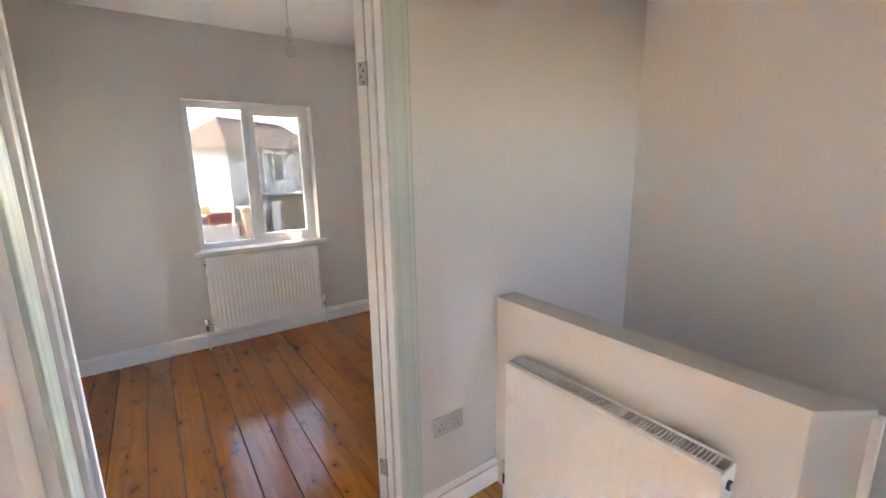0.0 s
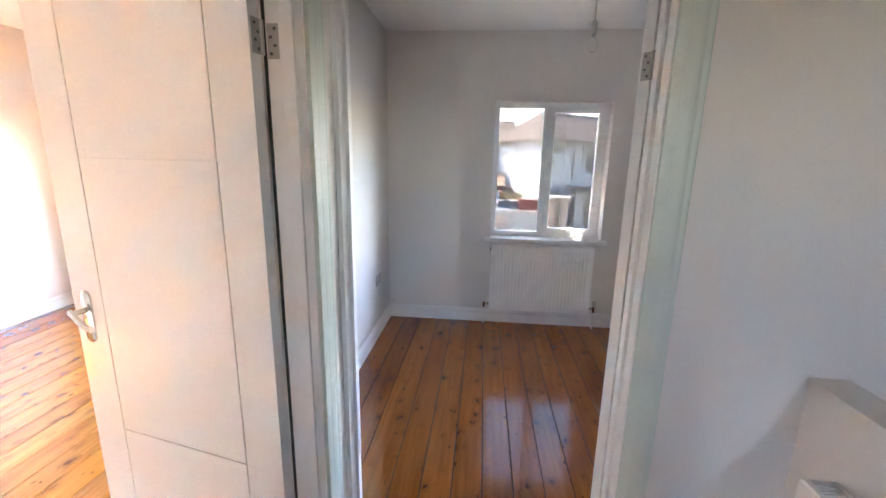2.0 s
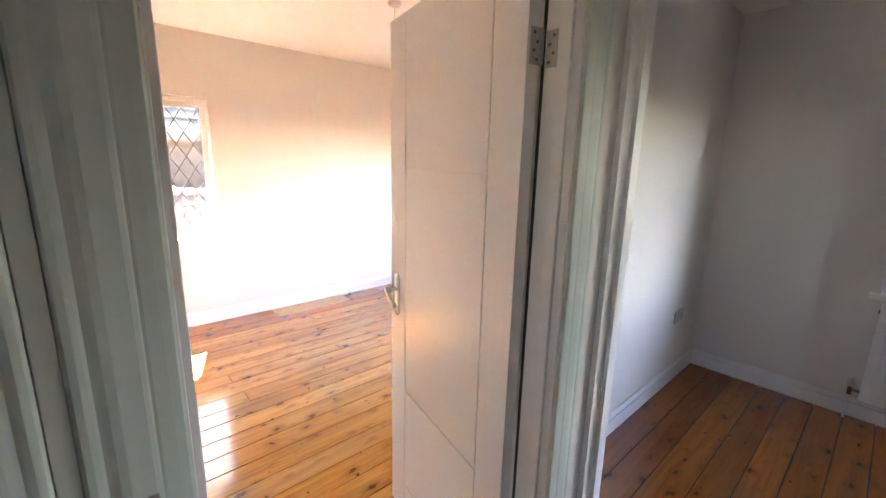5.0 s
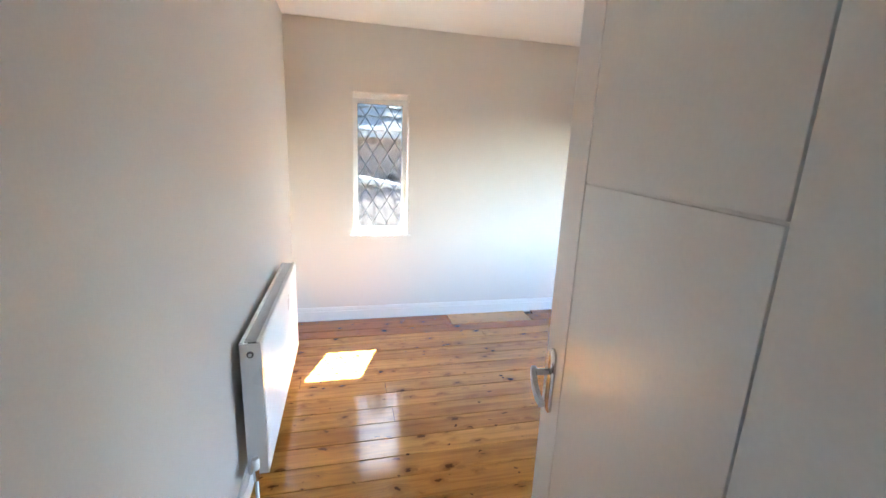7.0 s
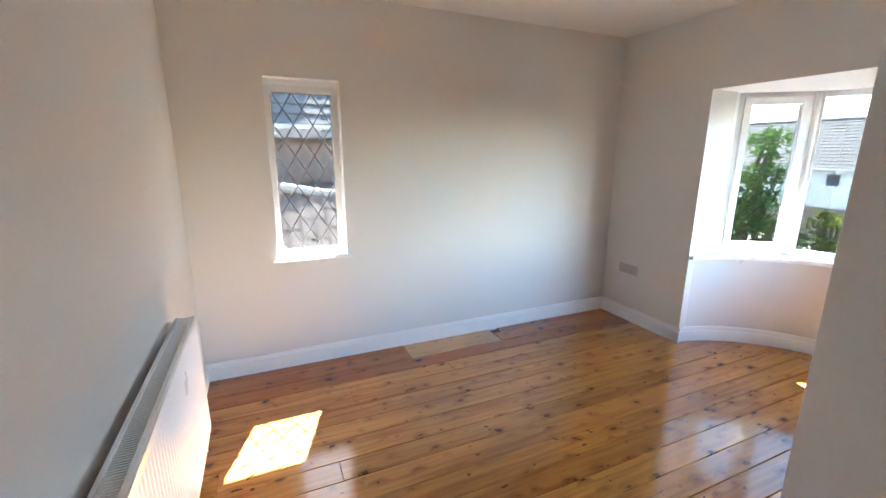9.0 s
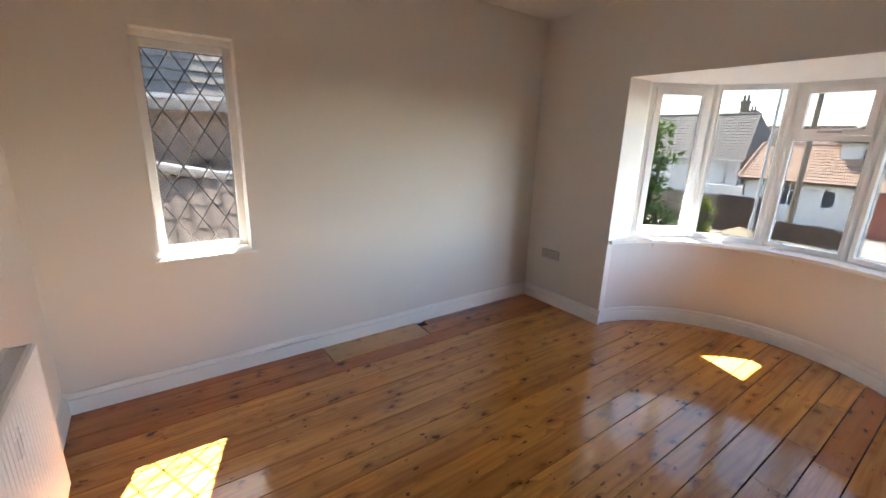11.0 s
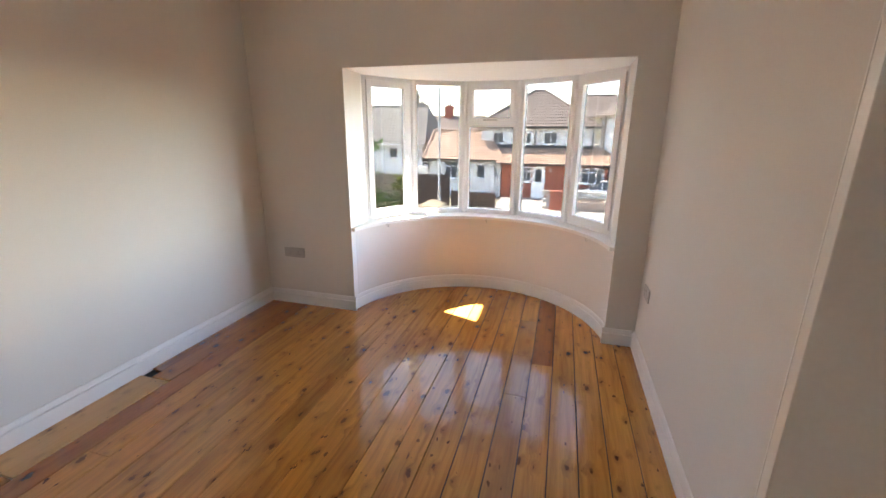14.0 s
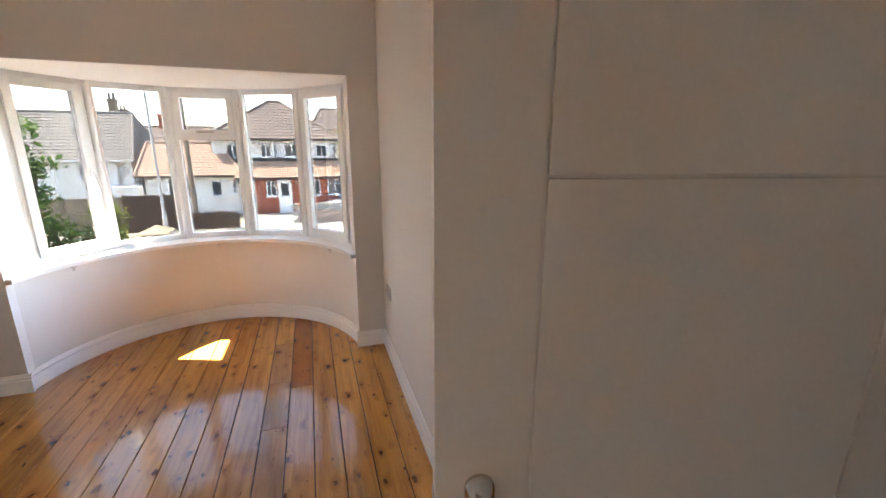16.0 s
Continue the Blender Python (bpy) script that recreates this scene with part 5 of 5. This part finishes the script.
# ---- across from the small window ----
h = thing("house", "grey rendered semi-detached house with a brown hipped roof", "house", at=pose(5.4, 30.0, 0, 0, 0, 40))
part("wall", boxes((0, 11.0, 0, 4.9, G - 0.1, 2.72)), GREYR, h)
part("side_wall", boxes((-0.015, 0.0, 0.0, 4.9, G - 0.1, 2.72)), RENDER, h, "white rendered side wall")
hip_roof("roof", h, -0.35, 11.3, -0.35, 5.25, 2.75, 4.75, 2.4, 2.4, TILE_B, 14)
part("gutter", boxes((-0.4, 11.3, -0.45, -0.35, 2.62, 2.74), (-0.45, -0.35, -0.4, 5.3, 2.62, 2.74)), OLDWOOD, h)
facade_window(h, 0.45, 2.3, 1.75, 2.66, 0.0, 2)
facade_window(h, 4.3, 5.5, 0.4, 2.5, 0.0, 0)
facade_window(h, 7.2, 9.2, 1.5, 2.6, 0.0, 2)
for x in (3.0, 4.0):
    part("drainpipe", boxes((x, x + 0.06, -0.08, -0.02, 0.0, 2.65)), OLDWOOD, h)
part("drainpipe", boxes((-0.1, -0.02, 4.5, 4.58, G, 2.65)), OLDWOOD, h)
h = thing("garage", "flat roofed concrete garage with a dark fascia", "garage")
part("wall", boxes((7.6, 11.5, 29.6, 31.2, G - 0.1, -0.5)), GREYR, h)
part("roof", boxes((7.3, 11.8, 29.3, 31.4, -0.5, -0.3)), PAVING, h, "pale flat roof")
part("fascia", boxes((7.3, 11.8, 29.22, 29.3, -0.62, -0.34)), BLACKP, h)
part("door", boxes((8.2, 10.6, 29.53, 29.6, G, -0.75)), OLDWOOD, h, "weathered timber garage door")
h = thing("garage", "small orange brick garage with a pale pitched roof", "garage")
part("wall", boxes((0.4, 3.65, 38.0, 43.0, G - 0.1, -0.45)), ORANGE, h)
hip_roof("roof", h, 0.1, 3.95, 37.7, 43.3, -0.45, 0.75, 0.3, 1.2, PAVING, 8)
facade_window(h, 1.2, 2.0, -1.9, -0.8, 38.0, 0)
h = thing("outbuilding", "small grey brick outbuilding with a pale roof slab", "outbuilding")
part("wall", boxes((5.75, 6.95, 28.5, 30.0 - 0.1, G - 0.1, -1.15)), BUFFBRICK, h)
part("roof", boxes((5.6, 7.1, 28.3, 29.9, -1.15, -0.95), r=0.03), PAVING, h)
part("door", boxes((6.15, 6.6, 28.45, 28.5, G, -1.4)), OLDWOOD, h)
e = thing("oil_tank", "maroon box tank behind the concrete wall", "tank")
part("body", boxes((3.86, 5.1, 29.0, 29.95, G, -1.35), r=0.04), MAROON, e)
part("lid", boxes((3.82, 5.14, 28.96, 29.98, -1.35, -1.25), r=0.02), MAROON, e)
e = thing("garden_wall", "pale concrete block wall beside the pavement", "wall")
for i in range(14):
    for j in range(5):
        x = -1.2 + i * 0.45 + (0.22 if j % 2 else 0)
        part("block", boxes((x, min(x + 0.44, 5.2), 27.1, 27.3, G + j * 0.215, G + j * 0.215 + 0.208), r=0.006), GREYR if (i * 3 + j) % 4 else PAVING, e)
part("coping", boxes((-1.25, 5.25, 27.05, 27.35, G + 1.075, G + 1.13), r=0.01), PAVING, e)


# ---- planting: limbs and many small leaves ----
def bush(name, label, x, y, z0, size, height, mat, seed, leaves=900, leaf=0.10, category="bush"):
    rnd = random.Random(seed)
    e = thing(name, label, category)
    bm = bmesh.new()
    tips = []
    for i in range(9):
        a = rnd.uniform(0, 2 * math.pi)
        r = size * rnd.uniform(0.3, 0.8)
        p0, p2 = Vector((x, y, z0)), Vector((x + r * math.cos(a), y + r * math.sin(a), z0 + height * rnd.uniform(0.55, 0.98)))
        p1 = p0.lerp(p2, 0.5) + Vector((rnd.uniform(-0.2, 0.2) * size, rnd.uniform(-0.2, 0.2) * size, 0.1 * height))
        q = [p0, p0.lerp(p1, 0.5), p1, p1.lerp(p2, 0.5), p2]
        tube(bm, q, 0.02 + 0.012 * height / 2, 6)
        tips += q[1:]
    part("limbs", bm, BARK, e)
    verts, faces = [], []
    for i in range(leaves):
        c = rnd.choice(tips) + Vector((rnd.gauss(0, 0.22), rnd.gauss(0, 0.22), rnd.gauss(0, 0.14))) * size
        u = Vector((rnd.gauss(0, 1), rnd.gauss(0, 1), rnd.gauss(0, 0.6))).normalized()
        v = u.orthogonal().normalized()
        v = (v + u.cross(v) * rnd.uniform(-1, 1)).normalized()
        k, s = len(verts), leaf * rnd.uniform(0.6, 1.3)
        verts += [c - u * s, c + v * s * 0.42, c + u * s, c - v * s * 0.42 + u.cross(v) * s * 0.15]
        faces += [(k, k + 1, k + 2, k + 3)]
    me = bpy.data.meshes.new("leaves")
    me.from_pydata([tuple(p) for p in verts], [], faces)
    me.materials.append(mat)
    f = new("leaves", me)
    f.parent = e
    tagged(f, kind="stuff")
    return e


bush("tree", "tall leafy green shrub tree beside the drive", -7.2, 14.2, G, 1.0, 5.3, LEAF, 3, 2600, 0.10, "tree")
bush("bush", "bright green bush in front of the house", -6.0, 14.0, G, 0.9, 2.6, LEAF, 4, 1800, 0.09)
bush("bush", "yellow green bush in front of the house", -4.9, 14.0, G, 0.5, 3.1, LEAF_Y, 6, 1300, 0.08)
bush("bush", "bright yellow green hedge bush by the fence", 3.3, 34.2, G, 1.0, 2.5, LEAF_Y, 7, 3000, 0.11)
for i, x in enumerate((0.6, 1.4, 2.2)):
    bush("bush", "olive green clipped hedge bush behind the garden wall", x, 27.8, G, 0.5, 0.78, LEAF_Y if i == 1 else LEAF, 8 + i, 900, 0.10)

# ---- the neighbour beside the leaded window ----
h = thing("neighbour_house", "weathered brick house with grey tiled roofs and white gutter", "house")
part("wall", boxes((-12.0, -7.0, -8.0, 10.0, G - 0.1, 1.86)), BUFFBRICK, h)
bm = bmesh.new()
course_slope(bm, (-6.72, -8.2, 1.92), (-6.72, 10.2, 1.92), (-9.6, -8.2, 4.6), (-9.6, 10.2, 4.6), 16, 0.035)
course_slope(bm, (-12.4, 10.2, 1.92), (-12.4, -8.2, 1.92), (-9.6, 10.2, 4.6), (-9.6, -8.2, 4.6), 16, 0.035)
part("roof", bm, TILE_G, h)
bm = bmesh.new()
bar(bm, [(-0.06, 0), (-0.05, -0.05), (0, -0.075), (0.05, -0.05), (0.06, 0)], (-6.68, -8.2, 1.93), (-6.68, 10.2, 1.93), (1, 0, 0), (0, 0, 1))
part("gutter", bm, UPVC, h, "white plastic gutter")
part("fascia", boxes((-6.76, -6.72, -8.1, 10.1, 1.74, 1.90)), GREYR, h)
bm = bmesh.new()
tube(bm, [(-6.93, 1.55, 1.85), (-6.93, 1.55, 1.15)], 0.055, 10)
tube(bm, [(-5.38, 1.3, 1.16), (-5.38, 2.2, 0.99), (-5.38, 2.9, 0.93)], 0.06, 10)
part("drainpipe", bm, POLE, h, "grey waste pipe", smooth=True)
bm = bmesh.new()
tube(bm, [(-7.02, 2.3, 0.98), (-6.93, 2.3, 0.98)], 0.10, 16)
part("vent", bm, DARK, h)
bm = bmesh.new()
lathe(bm, [(0.33, 2.4), (0.33, 4.2), (0.36, 4.2), (0.36, 4.35)], 4, Matrix.Translation((-7.6, 2.1, 0)) @ Matrix.Rotation(radians(45), 4, "Z"))
part("chimney", bm, GREYR, h)
lean = part("lean_to_roof", boxes((-7.0, -5.4, 0.4, 4.6, 0.93, 1.0)), OLDWOOD, h)
# pantiles of the lean-to, laid one by one
bm = bmesh.new()
prof = [(-0.082, 0.0), (-0.060, 0.020), (-0.025, 0.028), (0.014, 0.013), (0.05, 0.003), (0.082, 0.008)]
ring = prof + [(a, b - 0.012) for a, b in prof[::-1]]
slope = Vector((1.62, 0, -1.12))
sweep(bm, ring, [((0, 0, 0.02), (0, 1, 0), (0, 0, 1)), (slope.normalized() * 0.21 + Vector((0, 0, 0.028)), (0, 1, 0), (0, 0, 1))])
tile = part("tile", bm, PANTILE, lean)
tile.location = (-5.45, 0.7, 1.0)
k = 0
for i in range(11):
    for j in range(25):
        if i == 0 and j == 0:
            continue
        t = tile.copy()
        scene.collection.objects.link(t)
        o = Vector((-5.45, 0.7, 1.0)) + slope.normalized() * 0.172 * i
        t.location = (o.x, 0.7 + 0.154 * j + 0.007 * math.sin(i * 5 + j * 3), o.z + 0.006 * math.sin(i * 3.1 + j * 1.7))
part("lean_to_wall", boxes((-7.0, -5.4, 0.6, 4.5, G - 0.1, 0.93), (-5.4, -3.95, 0.6, 4.5, G - 0.1, -0.2)), BUFFBRICK, h)
# bricks of the wall that faces the window
bm = bmesh.new()
box(bm, -0.01, 0.012, -0.105, 0.105, -0.031, 0.031, r=0.004)
brick = part("brick", bm, BUFFBRICK, h)
brick.location = (-7.0, 1.2, 0.75)
for i in range(15):
    for j in range(9):
        if i or j:
            b = brick.copy()
            scene.collection.objects.link(b)
            b.location = (-7.0, 1.2 + j * 0.225 + (0.112 if i % 2 else 0), 0.75 + i * 0.075)

# curtain hooks under the bay sill
for a in (147, 92, 33):
    x, y = BAYC[0] + 1.03 * math.cos(radians(a)), BAYC[1] + 1.03 * math.sin(radians(a))
    e = thing("curtain_hook", "small white hook under the bay sill", "hook", "hooks under the sill", pose(x, y, BSILL - 0.028, 0, 0, a - 90))
    part("base", boxes((-0.012, 0.012, -0.02, 0.02, -0.012, 0.0), r=0.002), PLASTIC, e)
    bm = bmesh.new()
    tube(bm, [(0, -0.01, -0.01), (0, -0.012, -0.028), (0, 0.0, -0.034), (0, 0.01, -0.026)], 0.003, 6)
    part("hook", bm, STEEL, e)
